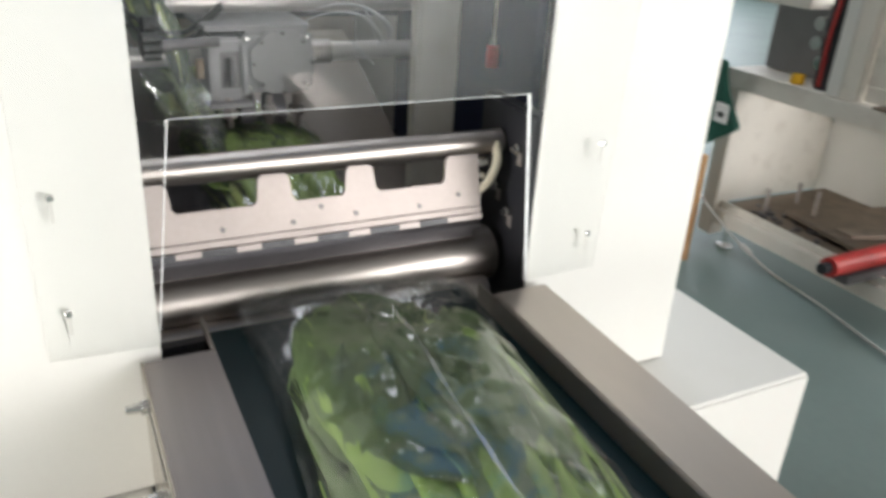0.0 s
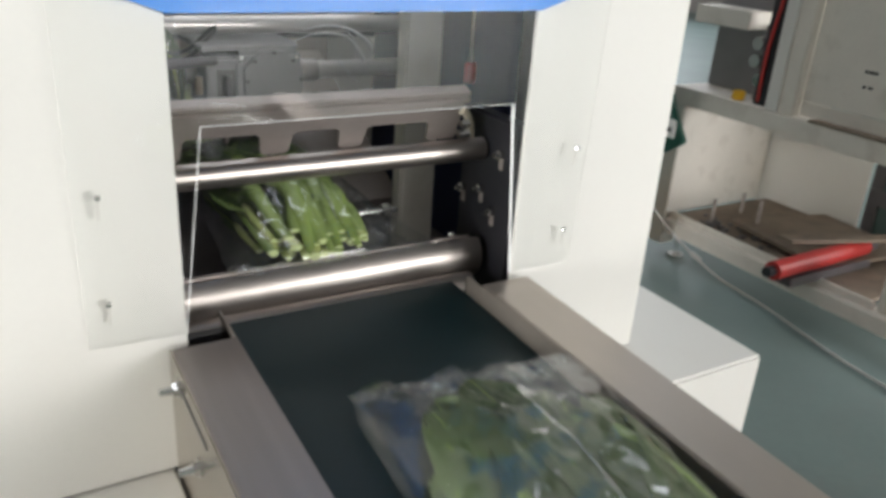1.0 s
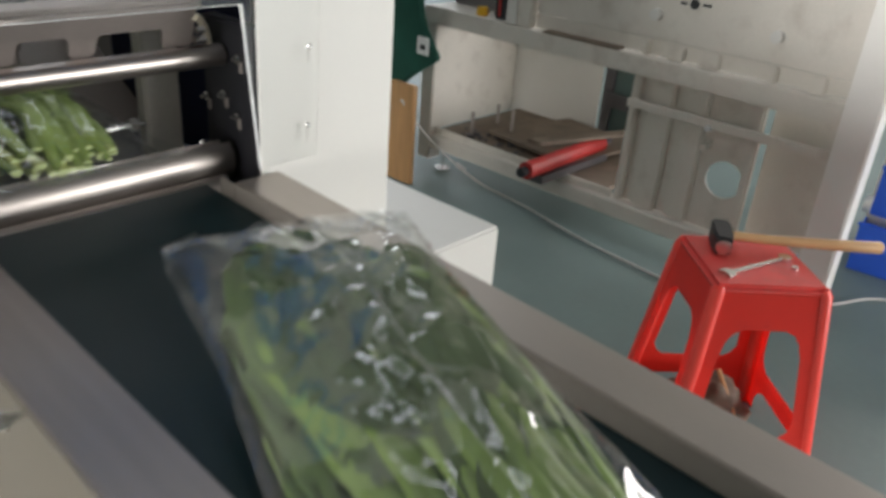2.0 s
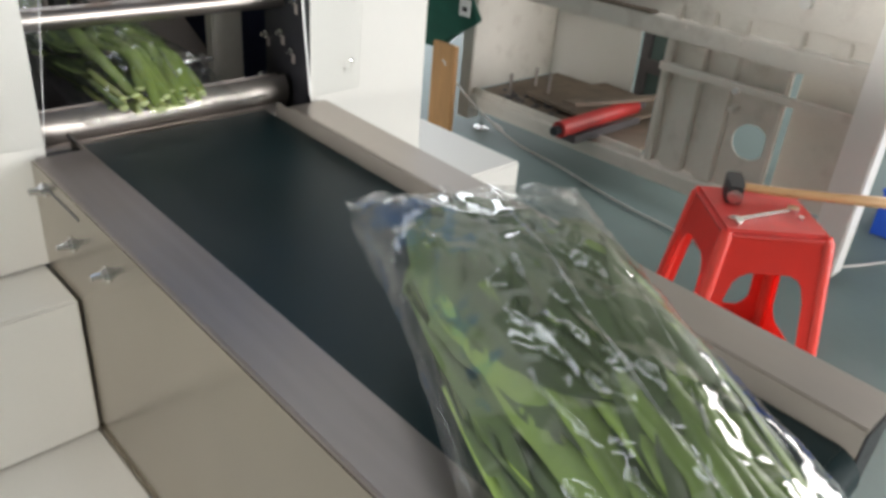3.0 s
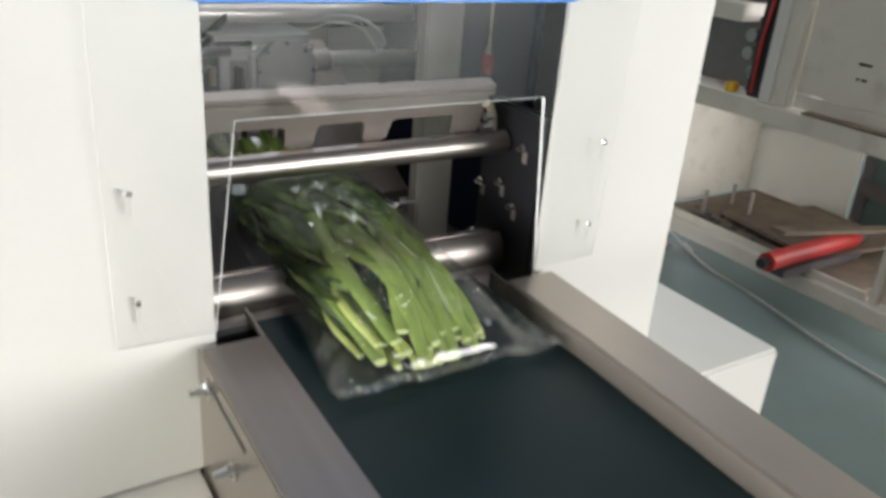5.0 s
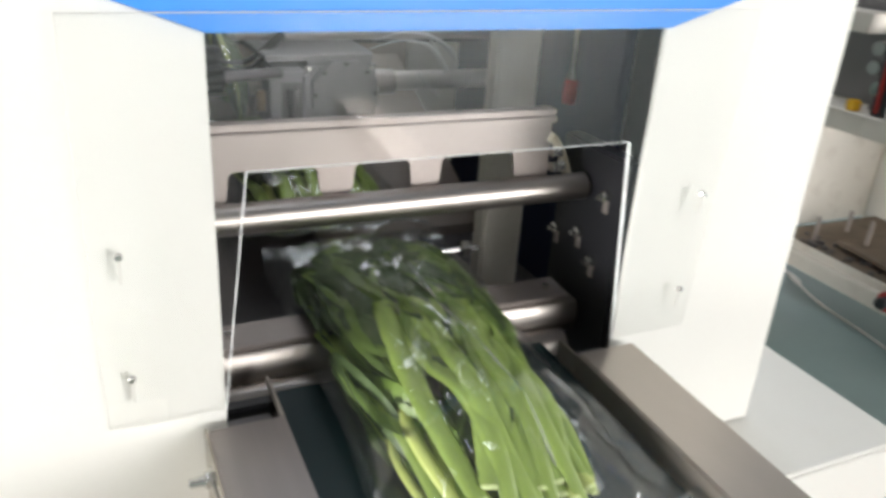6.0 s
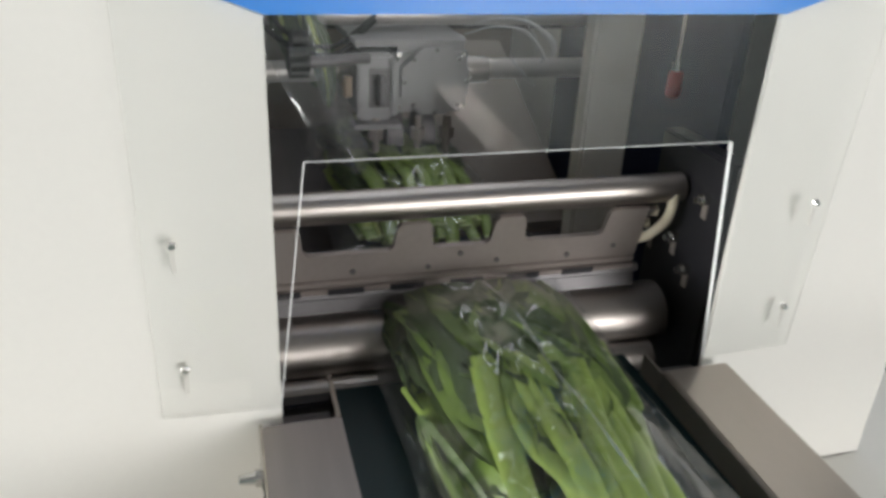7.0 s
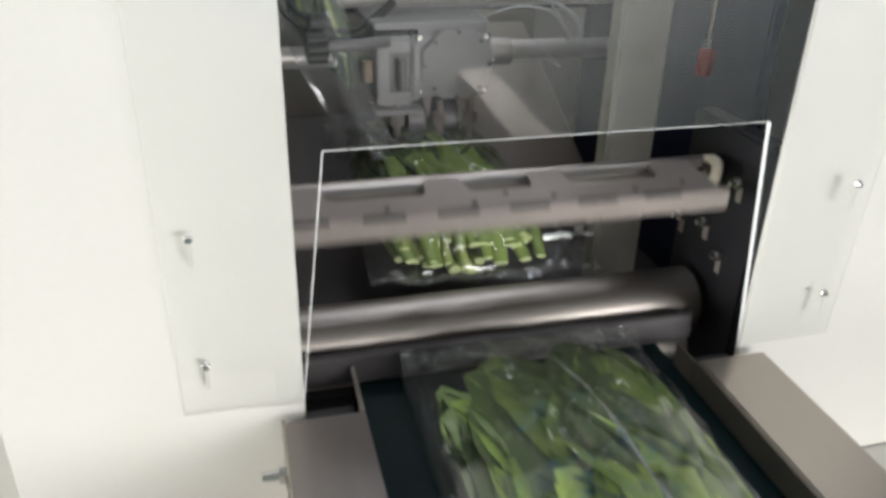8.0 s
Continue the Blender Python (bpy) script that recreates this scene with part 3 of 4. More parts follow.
part("rail_lip", box(0.3140, 0.3166, -0.80, -0.010, -0.03, 0.0229, 0.0010), LIP, conv, "folded rail edge")
part("rail_lip", box(0.0405, 0.0425, -0.80, 0.040, -0.03, 0.0143, 0.0005), SKIRT, conv, "folded rail edge")
part("lip_tab", box(0.0395, 0.0425, -0.0095, 0.046, 0.0145, 0.0200, 0.0006), LIP, conv, "bright end of the folded edge")
part("lip_tab", box(0.3140, 0.3166, -0.0095, 0.020, -0.0300, 0.0205, 0.0006), LIP, conv, "bright end of the folded edge")
part("bed_plate", box(-0.0150, 0.0390, -0.010, 0.028, -0.012, -0.004, 0.001), DARK, conv, "dark plate beside the belt")
part("bed_plate", box(0.3170, 0.3720, -0.010, 0.028, -0.012, -0.004, 0.001), DARK, conv, "dark plate beside the belt")
part("side_skirt", box(-0.0180, -0.0155, -0.80, -0.002, -0.52, 0.0160, 0.0005), SKIRT, conv, "tall stainless side sheet")
part("side_skirt", box(0.3740, 0.3765, -0.80, -0.098, -0.30, 0.0168, 0.0005), SKIRT, conv, "tall stainless side sheet")
part("end_plate", box(0.3168, 0.3740, -0.802, -0.8002, -0.10, 0.0168, 0.0005), BLACK, conv, "dark end bracket")
part("slot", box(-0.0187, -0.0177, -0.131, -0.045, -0.0030, 0.0005, 0), BLACK, conv, "dark tension slot")
for y, z, s in ((-0.034, -0.006, 1.0), (-0.099, -0.045, 1.0), (-0.192, -0.034, 1.0)):
    b = rod((-0.0180, y, z), (-0.0195, y, z), 0.0095, seg=20)
    rod((-0.0195, y, z), (-0.0235, y, z), 0.0068, seg=6, bm=b)
    rod((-0.0235, y, z), (-0.0350, y, z), 0.0048, 0.0035, seg=12, bm=b)
    part("bolt", b, CHROME, conv, "bright bolt with washer")
for x in (0.0, 0.345):
    for y in (-0.7,):
        part("leg", box(x - 0.015, x + 0.015, y - 0.015, y + 0.015, -0.775, -0.05, 0.002), SKIRT, conv, "stainless leg")
part("drip_sheet", box(-0.021, 0.365, -0.70, -0.10, -0.31, -0.30, 0.001), SKIRT, conv)

# ---------- bagged vegetables ----------
LEN = 0.435


def leaf_blade(rng, length, width, droop, twist, wave, fold):
    bm = bmesh.new()
    nu, nv = 16, 8
    grid = []
    ph = rng.uniform(0, 6)
    for i in range(nu + 1):
        u = i / nu
        w = width * (math.sin(math.pi * min(1, u ** 0.8 * 0.97 + 0.03)) ** 0.7) * 0.5 + 0.002
        row = []
        for j in range(nv + 1):
            v = 2 * j / nv - 1
            z = -droop * u * u + fold * w * abs(v) ** 1.5 + wave * math.sin(9 * u + 2.5 * v + ph) * abs(v) + 0.4 * wave * math.sin(21 * u - 5 * v + 2 * ph)
            z += twist * v * w * u - 0.0018 * math.exp(-(v * 5) ** 2) + 0.0009 * math.sin(34 * u - 8 * abs(v)) * (1 - abs(v))
            row.append(bm.verts.new((v * w + 0.012 * math.sin(2 * u + ph) * u, u * length, z)))
        grid.append(row)
    for a, b in zip(grid, grid[1:]):
        for j in range(nv):
            bm.faces.new((a[j], a[j + 1], b[j + 1], b[j]))
    count = len(bm.faces)
    rib = tube([((g[nv // 2].co.x), g[nv // 2].co.y, g[nv // 2].co.z + 0.0002) for g in grid], [0.0030 * (1 - 0.85 * i / nu) for i in range(nu + 1)], 5, bm)
    for k, f in enumerate(rib.faces):
        f.material_index = int(k >= count)
    return rib


def half_height(u):
    """Half the height of the filled bag, u from 0 at its leading seal to 1 at its tail."""
    if u < 0.030 or u > 0.955:
        return 0.0012
    s = (u - 0.030) / 0.925
    return 0.0012 + 0.030 * min(1, s / 0.20) ** 0.7 * min(1, (1 - s) / 0.26) ** 0.8


def flap_wave(v, u, seed):
    """Crumple of the flat film beyond the contents."""
    big = noise.noise(Vector((v * 2.6 + seed, u * 14, 4.0)))
    return (0.005 if u < 0.5 else 0.009) * big + 0.002 * math.sin(13 * v + seed)


def envelope(x, u, half_width):
    """Middle height of the filling and its half height at a place across and along the bag."""
    bulge = (1 - min(1, abs(x) / half_width) ** 2.6) ** 0.8
    mid = 0.010 + 0.021 * min(1, max(0, u - 0.030) / 0.17)
    return 0.004 + (mid - 0.004) * bulge ** 0.5, half_height(u) * bulge, bulge


def ridge(p):
    return (1 - min(1, 2.2 * abs(noise.noise(Vector(p))))) ** 2


def film_tube(width, seed, slack):
    """The film sleeve; slack is how far its empty edge lies out beside the filling."""
    bm = bmesh.new()
    nu, nv = 130, 44
    rings = []
    for i in range(nu + 1):
        u = i / nu
        h = half_height(u)
        wl = width / 2 * (1.0 - 0.05 * min(1, h / 0.030)) + 0.003 * math.sin(9 * u + seed)
        wr = wl + slack * max(0, 1 - (u / 0.75) ** 2) * min(1, h / 0.01 + 0.75)
        row = []
        for k in range(2 * nv):
            top = k < nv
            v = (2 * k / nv - 1) if top else (2 * (2 * nv - k) / nv - 1)
            x = v * (wr if v > 0 else wl)
            mid, lim, bulge = envelope(x, u, wl)
            if h < 0.002:
                z = 0.008 + 0.010 * (u > 0.5) + (0.0007 if top else -0.0007) + flap_wave(v, u, seed)
            else:
                z = mid + (lim + 0.003 * bulge if top else -0.97 * lim)
            if top:
                z += bulge * (0.007 * noise.noise(Vector((v * 3.2 + seed, u * 9, 3.1))) + 0.0045 * ridge((v * 2.4 + seed + 2.5 * u, u * 7, 5.1)) + 0.0028 * ridge((v * 6 + seed - 4 * u, u * 13, 9.3)))
                z += (1 - bulge) * (0.004 * ridge((v * 5 + seed, u * 16, 1.3)) + 0.0008)
            row.append(bm.verts.new((x, u * LEN, max(z, 0.0012 if top else 0.0006))))
        rings.append(row)
    for a, b in zip(rings, rings[1:]):
        m = len(a)
        for k in range(m):
            bm.faces.new((a[k], a[(k + 1) % m], b[(k + 1) % m], b[k]))
    bmesh.ops.recalc_face_normals(bm, faces=bm.faces)
    return bm


def pressed(bm, half_width, gap=0.0015):
    """Keeps a leaf inside the film."""
    for v in bm.verts:
        edge = half_width * 0.97
        v.co.x = edge * math.tanh(v.co.x / edge)
        mid, lim, _ = envelope(v.co.x, v.co.y / LEN, half_width)
        lim = max(0.002, lim - gap)
        v.co.z = mid + lim * math.tanh((v.co.z - mid) / max(lim, 0.004))


def bag(seed, width, label, stretch=1.0, extra=0, broad=1.0, slack=0.0, head=0.066, dark=0.25):
    """A film bag of leafy greens: cut stalks at the leading end, leaves towards the tail. Origin: belt level under the leading seal, y backwards."""
    rng = random.Random(seed)
    hw = width / 2 * 0.96
    ob = thing("vegetable_bag", None, label, "bag of vegetables", "bags of greens")
    part("film", film_tube(width, seed * 1.7, slack), FILM, ob, "clear crinkled film", True)
    for u0, u1 in ((0.003, 0.026), (0.965, 0.998)):
        y0, y1 = u0 * LEN, u1 * LEN
        bm = bmesh.new()
        zc = 0.0095 if u0 < 0.5 else 0.0195
        right = width / 2 * 0.985 + (slack * 0.72 if u0 < 0.5 else 0)
        rows = []
        for i in range(7):
            y = y0 + (y1 - y0) * i / 6
            row = []
            for j in range(37):
                v = 2 * j / 36 - 1
                row.append(bm.verts.new((v * (right if v > 0 else width / 2 * 0.985), y, zc + 0.0009 * (i % 2) + flap_wave(v, y / LEN, seed * 1.7))))
            rows.append(row)
        for a, b in zip(rows, rows[1:]):
            for j in range(36):
                bm.faces.new((a[j], a[j + 1], b[j + 1], b[j]))
        part("end_seal", bm, SEAL, ob, "ribbed milky end seal")
    seam = []
    for i in range(3, 41):
        u = 0.03 + 0.94 * i / 42
        x = 0.012 + 0.014 * math.sin(3 * u + seed)
        mid, lim, _ = envelope(x, u, hw)
        seam.append((x, u * LEN, mid + lim + 0.0065 + 0.004 * noise.noise(Vector((u * 7, seed, 0)))))
    part("fin_seam", tube(seam, [0.0011 + 0.0006 * math.sin(0.9 * i) for i in range(len(seam))], 6, flat=0.3), SEAM, ob, "milky lengthwise film seam")
    # thick stalks, each running out into broad leaves
    n = 34
    for i in range(n):
        layer = (0, 1, 2, 1, 2)[i % 5]
        across = 2 * ((i * 0.618) % 1.0) - 1
        x0 = across * head + rng.uniform(-0.004, 0.004)
        y0 = 0.013 + rng.uniform(0, 0.030) + 0.010 * (abs(x0) / 0.07)
        ln = rng.uniform(0.17, 0.25)
        x1 = across * (hw - 0.026) + rng.uniform(-0.018, 0.018)
        r = rng.uniform(0.0040, 0.0070)
        strap = i % 5 in (1, 2, 4)
        pts = []
        for q in ((x0, y0), (x0 + rng.uniform(-0.014, 0.014), y0 + ln * 0.33), ((x0 + x1) / 2 + rng.uniform(-0.008, 0.008), y0 + ln * 0.68), (x1, y0 + ln)):
            mid, lim, _ = envelope(q[0], q[1] / LEN, hw)
            room = max(0.0, lim - 0.006)
            pts.append((q[0], q[1], max(0.007, mid + room * (-0.8, 0.15, 0.95)[layer] + rng.uniform(-0.002, 0.002))))
        pts = spline(pts, 4)
        m = len(pts)
        flat = 0.36 if strap else 0.72
        radii = [r * (1.0 + (1.1 * (k / m) ** 0.7 if strap else 0) + 0.12 * math.sin(9 * k / m + i) - 0.45 * (k / m) ** 1.5) for k in range(m)]
        st = part("stalk", tube(pts, radii, 10, flat=flat), (LEAF if dark > 0.7 else PETIOLE) if strap or i % 10 < 10 * dark - 4 else STEM, ob, round_faces=True)
        d = (pts[1] - pts[0]).normalized()
        part("cut_end", tube([pts[0] - d * 0.0022, pts[0] - d * 0.0003], [radii[0] * 0.8, radii[0] * 0.98], 10, flat=flat), CUT, st, "pale cut end")
        for k in range(3):
            low = k >= 2
            yb = y0 + ln * (rng.uniform(0.22, 0.58) if low else rng.uniform(0.78, 0.98))
            q = pts[min(m - 1, int((yb - y0) / ln * (m - 1)))]
            ll = min(rng.uniform(0.11, 0.17), 0.420 - yb)
            if ll < 0.05:
                continue
            w = broad * (rng.uniform(0.022, 0.042) if low else rng.uniform(0.044, 0.074))
            bm = leaf_blade(rng, ll, w, rng.uniform(-0.006, 0.010), rng.uniform(-0.8, 0.8), rng.uniform(0.003, 0.008), rng.uniform(0.1, 0.9))
            bmesh.ops.rotate(bm, cent=(0, 0, 0), matrix=Euler((rng.uniform(-0.02, 0.09), rng.uniform(-1.0, 1.0) * (1 if low else 0.6), rng.uniform(-0.45, 0.45) * (1 if low else 1.6) - 1.4 * q.x)).to_matrix(), verts=bm.verts)
            bmesh.ops.translate(bm, vec=q, verts=bm.verts)
            pressed(bm, hw)
            lf = part("leaf", bm, DARKLEAF if rng.random() < (dark if yb < 0.19 else 0.62 + 0.35 * dark) else LEAF, ob, round_faces=True)
            lf.data.materials.append(PETIOLE)
    # loose wide leaves lying over the bunch
    for k in range(extra):
        x0, yb = rng.uniform(-0.065, 0.065), rng.uniform(0.08, 0.29)
        bm = leaf_blade(rng, min(rng.uniform(0.10, 0.16), 0.415 - yb), broad * rng.uniform(0.036, 0.060), rng.uniform(-0.004, 0.01), rng.uniform(-0.6, 0.6), rng.uniform(0.003, 0.008), rng.uniform(-0.5, 0.6))
        bmesh.ops.rotate(bm, cent=(0, 0, 0), matrix=Euler((0, rng.uniform(-0.5, 0.5), rng.uniform(-0.7, 0.7) - 1.5 * x0)).to_matrix(), verts=bm.verts)
        bmesh.ops.translate(bm, vec=(x0, yb, rng.uniform(0.046, 0.060)), verts=bm.verts)
        pressed(bm, hw)
        lf = part("leaf", bm, LEAF if k % 4 == 1 and yb < 0.2 else DARKLEAF, ob, round_faces=True)
        lf.data.materials.append(PETIOLE)
    if stretch != 1.0:
        for o in ob.children_recursive:
            o.data.transform(Matrix.Diagonal((1, stretch, 1, 1)))
    return ob


bag_out = bag(3, 0.228, "clear film bag of leafy green vegetables travelling down the belt", 1.28, 24, 1.9, 0.0, 0.078, 0.85)
bag_mid = bag(8, 0.207, "clear film bag of leafy greens leaving the sealing jaws", 1.0, 8, 1.5, 0.035, 0.060, 0.3)
bag_back = bag(14, 0.207, "film tube of leafy greens waiting behind the sealing jaws", 1.0, 5, 1.2, 0.02, 0.066, 0.7)

# leaves caught in the film web
wrng = random.Random(5)
for k in range(4):
    bm = leaf_blade(wrng, wrng.uniform(0.09, 0.13), wrng.uniform(0.025, 0.04), 0.004, wrng.uniform(-0.5, 0.5), 0.004, wrng.uniform(0.1, 0.8))
    bmesh.ops.rotate(bm, cent=(0, 0, 0), matrix=Euler((-1.35, 0, wrng.uniform(-0.25, 0.25))).to_matrix(), verts=bm.verts)
    u = k / 7
    bmesh.ops.rotate(bm, cent=(0, 0, 0), matrix=Euler((0, -0.35 + wrng.uniform(-0.15, 0.15), 0)).to_matrix(), verts=bm.verts)
    bmesh.ops.translate(bm, vec=(0.045 + 0.05 * u * u + wrng.uniform(-0.012, 0.025), 0.435 - 0.05 * u, 1.09 - 0.11 * u), verts=bm.verts)
    lf = part("leaf", bm, DARKLEAF, web, "green leaf inside the film", round_faces=True)
    lf.data.materials.append(STEM)

# ---------- red stool with tools ----------
stool = thing("plastic_stool", pose(1.38, -0.265, 0, 0, 0, 46), "red moulded plastic stool with a scuffed top", "stool")
H = 0.475
part("seat", slab([(-0.112, -0.118), (0.112, -0.118), (0.118, -0.112), (0.118, 0.112), (0.112, 0.118), (-0.112, 0.118), (-0.118, 0.112), (-0.118, -0.112)], "z", H - 0.024, H, bevel=0.009), RED_TOP, stool, "scuffed dark red seat")


def stool_side():
    """One splayed side with its rounded window and foot arch, standing in the plane y = 0, to be leant inwards."""
    bm = bmesh.new()
    top, bot, hh = 0.116, 0.168, 0.466

    def half(z):
        return bot + (top - bot) * z / hh

    rows = []
    zs = [0.0, 0.03, 0.055, 0.072, 0.080, 0.125, 0.133, 0.145, 0.165, 0.24, 0.32, 0.355, 0.372, 0.382, 0.40, 0.44, hh]
    trim = [0, 0, 0.010, 0.035, None, None, 0.030, 0.012, 0, 0, 0, 0.006, 0.016, 0.034, None, None, None]
    for z, cut in zip(zs, trim):
        h = half(z)
        g = h - 0.046 - (cut or 0)
        rows.append([bm.verts.new((x, 0, z)) for x in (-h, -(h + g) / 2, -g, 0, g, (h + g) / 2, h)])
    for i, (a, b) in enumerate(zip(rows, rows[1:])):
        full = trim[i] is None or trim[i + 1] is None
        for k in range(6):
            if full or k in (0, 1, 4, 5):
                bm.faces.new((a[k], a[k + 1], b[k + 1], b[k]))
    bmesh.ops.solidify(bm, geom=bm.faces[:], thickness=0.006)
    bmesh.ops.recalc_face_normals(bm, faces=bm.faces)
    return bm


lean = math.degrees(math.atan((0.170 - 0.116) / 0.47))
for k in range(4):
    part("side_frame", stool_side(), RED, stool, m=pose(0, 0, 0, 0, 0, 90 * k) @ pose(0, -0.170, 0, -lean))
    part("corner_leg", tube([(-0.160, -0.160, 0.001), (-0.110, -0.110, H - 0.020), (-0.106, -0.106, H - 0.008)], [0.015, 0.015, 0.012], 14), RED, stool, "rounded corner leg", True, m=pose(0, 0, 0, 0, 0, 90 * k))
hammer = thing("hammer", pose(1.487, -0.305, H + 0.024, 0, 0, -49), "hammer with a dark steel head and pale wooden handle", "hammer")
hb = slab([(-0.055, -0.016), (-0.02, -0.021), (0.02, -0.021), (0.05, -0.017), (0.05, 0.017), (0.02, 0.021), (-0.02, 0.021), (-0.055, 0.016)], "z", -0.020, 0.020, bevel=0.004)
part("head", hb, BLACK, hammer, "dark forged head", m=pose(-0.155, 0.0, 0, 0, 0, 80))
part("striking_face", rod((-0.0, 0, 0), (0.006, 0, 0), 0.0165, seg=20), CHROME, hammer, "worn bright striking face", m=pose(-0.155, 0, 0, 0, 0, -100) @ pose(0.0535, 0, 0))
part("handle", tube([(-0.175, 0, 0.003), (-0.15, 0, 0.004), (-0.05, 0, 0.0), (0.08, 0, 0.0), (0.185, 0, 0.002), (0.19, 0, 0.002)], [0.009, 0.010, 0.0105, 0.012, 0.0135, 0.009], 14), WOOD, hammer, "pale wooden handle", True)
wrench = thing("combination_wrench", pose(1.352, -0.287, H + 0.004, 0, 0, -17), "bright chrome combination wrench on the stool", "wrench")
part("shank", slab([(-0.075, -0.006), (0.075, -0.005), (0.075, 0.005), (-0.075, 0.006)], "z", -0.0035, 0.0035, bevel=0.002), CHROME, wrench)
part("jaw_end", slab([(-0.07, -0.008), (-0.082, -0.017), (-0.098, -0.016), (-0.090, -0.006), (-0.090, 0.006), (-0.098, 0.016), (-0.082, 0.017), (-0.07, 0.008)], "z", -0.004, 0.004, bevel=0.0015), CHROME, wrench, "open jaw end")
part("ring_end", rod((0.086, 0, -0.004), (0.086, 0, 0.005), 0.014, seg=24), CHROME, wrench, "ring end")
nutt = thing("loose_nut", pose(1.405, -0.345, H + 0.004), "small bright loose nut on the stool", "nut")
part("body", rod((0, 0, -0.004), (0, 0, 0.004), 0.007, seg=6), CHROME, nutt)
rag = thing("rag_heap", pose(1.42, -0.24, 0.0), "brown oily rags heaped under the stool", "rags")
rb = bmesh.new()
bmesh.ops.create_icosphere(rb, subdivisions=4, radius=0.09)
for v in rb.verts:
    v.co *= 1 + 0.35 * noise.noise(v.co * 18) + 0.2 * noise.noise(v.co * 45)
    v.co.z = max(0.002, v.co.z * 0.9 + 0.05)
part("cloth", rb, DIRT, rag, round_faces=True)
stick = thing("wooden_stick", None, "short pale wooden stick leaning on the rags", "stick")
part("shaft", rod((1.36, -0.38, 0.02), (1.44, -0.24, 0.155), 0.006, seg=12), WOOD, stick, round_faces=True)

# ---------- second machine frame ----------
FX = 2.11
second = thing("machine_frame", label="half-built cream machine frame with open bays, beside the wall", category="machine frame")
part("top_beam", box(FX, FX + 0.07, -0.159, 1.43, 0.603, 0.664, 0.004), CREAM_OLD, second, "cream square beam")
part("low_beam", box(FX, FX + 0.07, -0.159, 1.36, 0.105, 0.162, 0.004), CREAM_OLD, second, "cream square beam")
part("corner_post", box(FX - 0.005, FX + 0.075, -0.255, -0.160, 0.03, 1.9, 0.005), BRIGHT, second, "white corner post, paler than the beams")
part("corner_post", box(FX + 0.002, FX + 0.072, 1.362, 1.43, 0.05, 0.602, 0.004), CREAM_OLD, second, "cream corner post")
part("upper_post", box(FX + 0.015, FX + 0.065, 0.93, 1.03, 0.665, 1.9, 0.004), CREAM_OLD, second, "cream folded upright")
part("upper_post_flange", box(FX + 0.004, FX + 0.014, 0.985, 1.03, 0.668, 1.9, 0.002), CREAM, second)
part("panel_strip", box(FX + 0.05, FX + 0.054, -0.158, 0.928, 0.668, 0.716, 0.001), CREAM_OLD, second, "cream strip under the cover panel")
for y0, y1 in ((0.462, 0.492), (0.34, 0.40), (0.225, 0.285), (0.048, 0.075), (-0.09, -0.04)):
    part("rib_end", box(FX + 0.028, FX + 0.0495, y0, y1, 0.6645, 0.712, 0.005), CREAM_OLD, second, "upper end of a folded rib")
part("upper_panel", box(FX + 0.046, FX + 0.055, -0.158, 0.928, 0.718, 1.9, 0.003), CREAM_OLD, second, "large cream cover panel")
part("panel_tray", box(FX + 0.002, FX + 0.05, 0.56, 0.86, 0.665, 0.672, 0.001), DIRT, second, "dusty brown ledge")
part("rear_beam", box(FX + 0.62, FX + 0.68, -0.2, 1.43, 0.603, 0.664, 0.003), CREAM_OLD, second)
part("rear_post", box(FX + 0.62, FX + 0.68, 1.36, 1.43, 0.03, 0.602, 0.003), CREAM_OLD, second)
part("rear_post", box(FX + 0.62, FX + 0.68, -0.25, -0.17, 0.03, 1.9, 0.003), CREAM_OLD, second)
part("deck", box(FX + 0.0, FX + 0.68, 1.03, 1.43, 0.650, 0.668, 0.001), CREAM_OLD, second, "cream shelf plate")
part("side_plate", box(FX + 0.072, FX + 0.62, 1.385, 1.395, 0.165, 0.60, 0.001), CREAM_OLD, second, "cream end plate")
part("inner_plate", box(FX + 0.56, FX + 0.57, 0.93, 1.384, 0.165, 0.60, 0.001), CREAM, second, "cream inner plate")
part("dark_pane", box(FX + 0.60, FX + 0.605, 0.50, 0.92, 0.165, 0.60, 0.001), SMOKED, second, "smoky green pane")
part("pane_bar", box(FX + 0.585, FX + 0.598, 0.885, 0.93, 0.165, 0.60, 0.001), DARK, second)
part("pane_bar", box(FX + 0.575, FX + 0.584, 0.49, 0.92, 0.30, 0.36, 0.001), DARK, second)
# lower panels with folded ribs and the round hole
part("holed_panel", holed(0.055, 0.250, 0.165, 0.60, 0.133, 0.340, 0.060, FX + 0.045, FX + 0.050), CREAM_OLD, second, "cream panel with a round hole")
part("plain_panel", box(FX + 0.05, FX + 0.055, 0.255, 0.49, 0.165, 0.60, 0.001), CREAM_OLD, second, "cream panel")
part("recessed_panel", box(FX + 0.10, FX + 0.105, -0.158, 0.048, 0.165, 0.60, 0.001), CREAM_OLD, second, "recessed cream panel")
for y0, y1, d in ((0.462, 0.492, 0.03), (0.34, 0.425, 0.022), (0.225, 0.30, 0.022), (0.048, 0.075, 0.03)):
    part("rib", box(FX + 0.05 - d, FX + 0.049, y0, y1, 0.163, 0.602, 0.006), CREAM_OLD, second, "folded cream rib")
part("mid_rail", box(FX + 0.004, FX + 0.018, -0.158, 0.492, 0.497, 0.525, 0.002), CREAM_OLD, second, "thin cream rail")
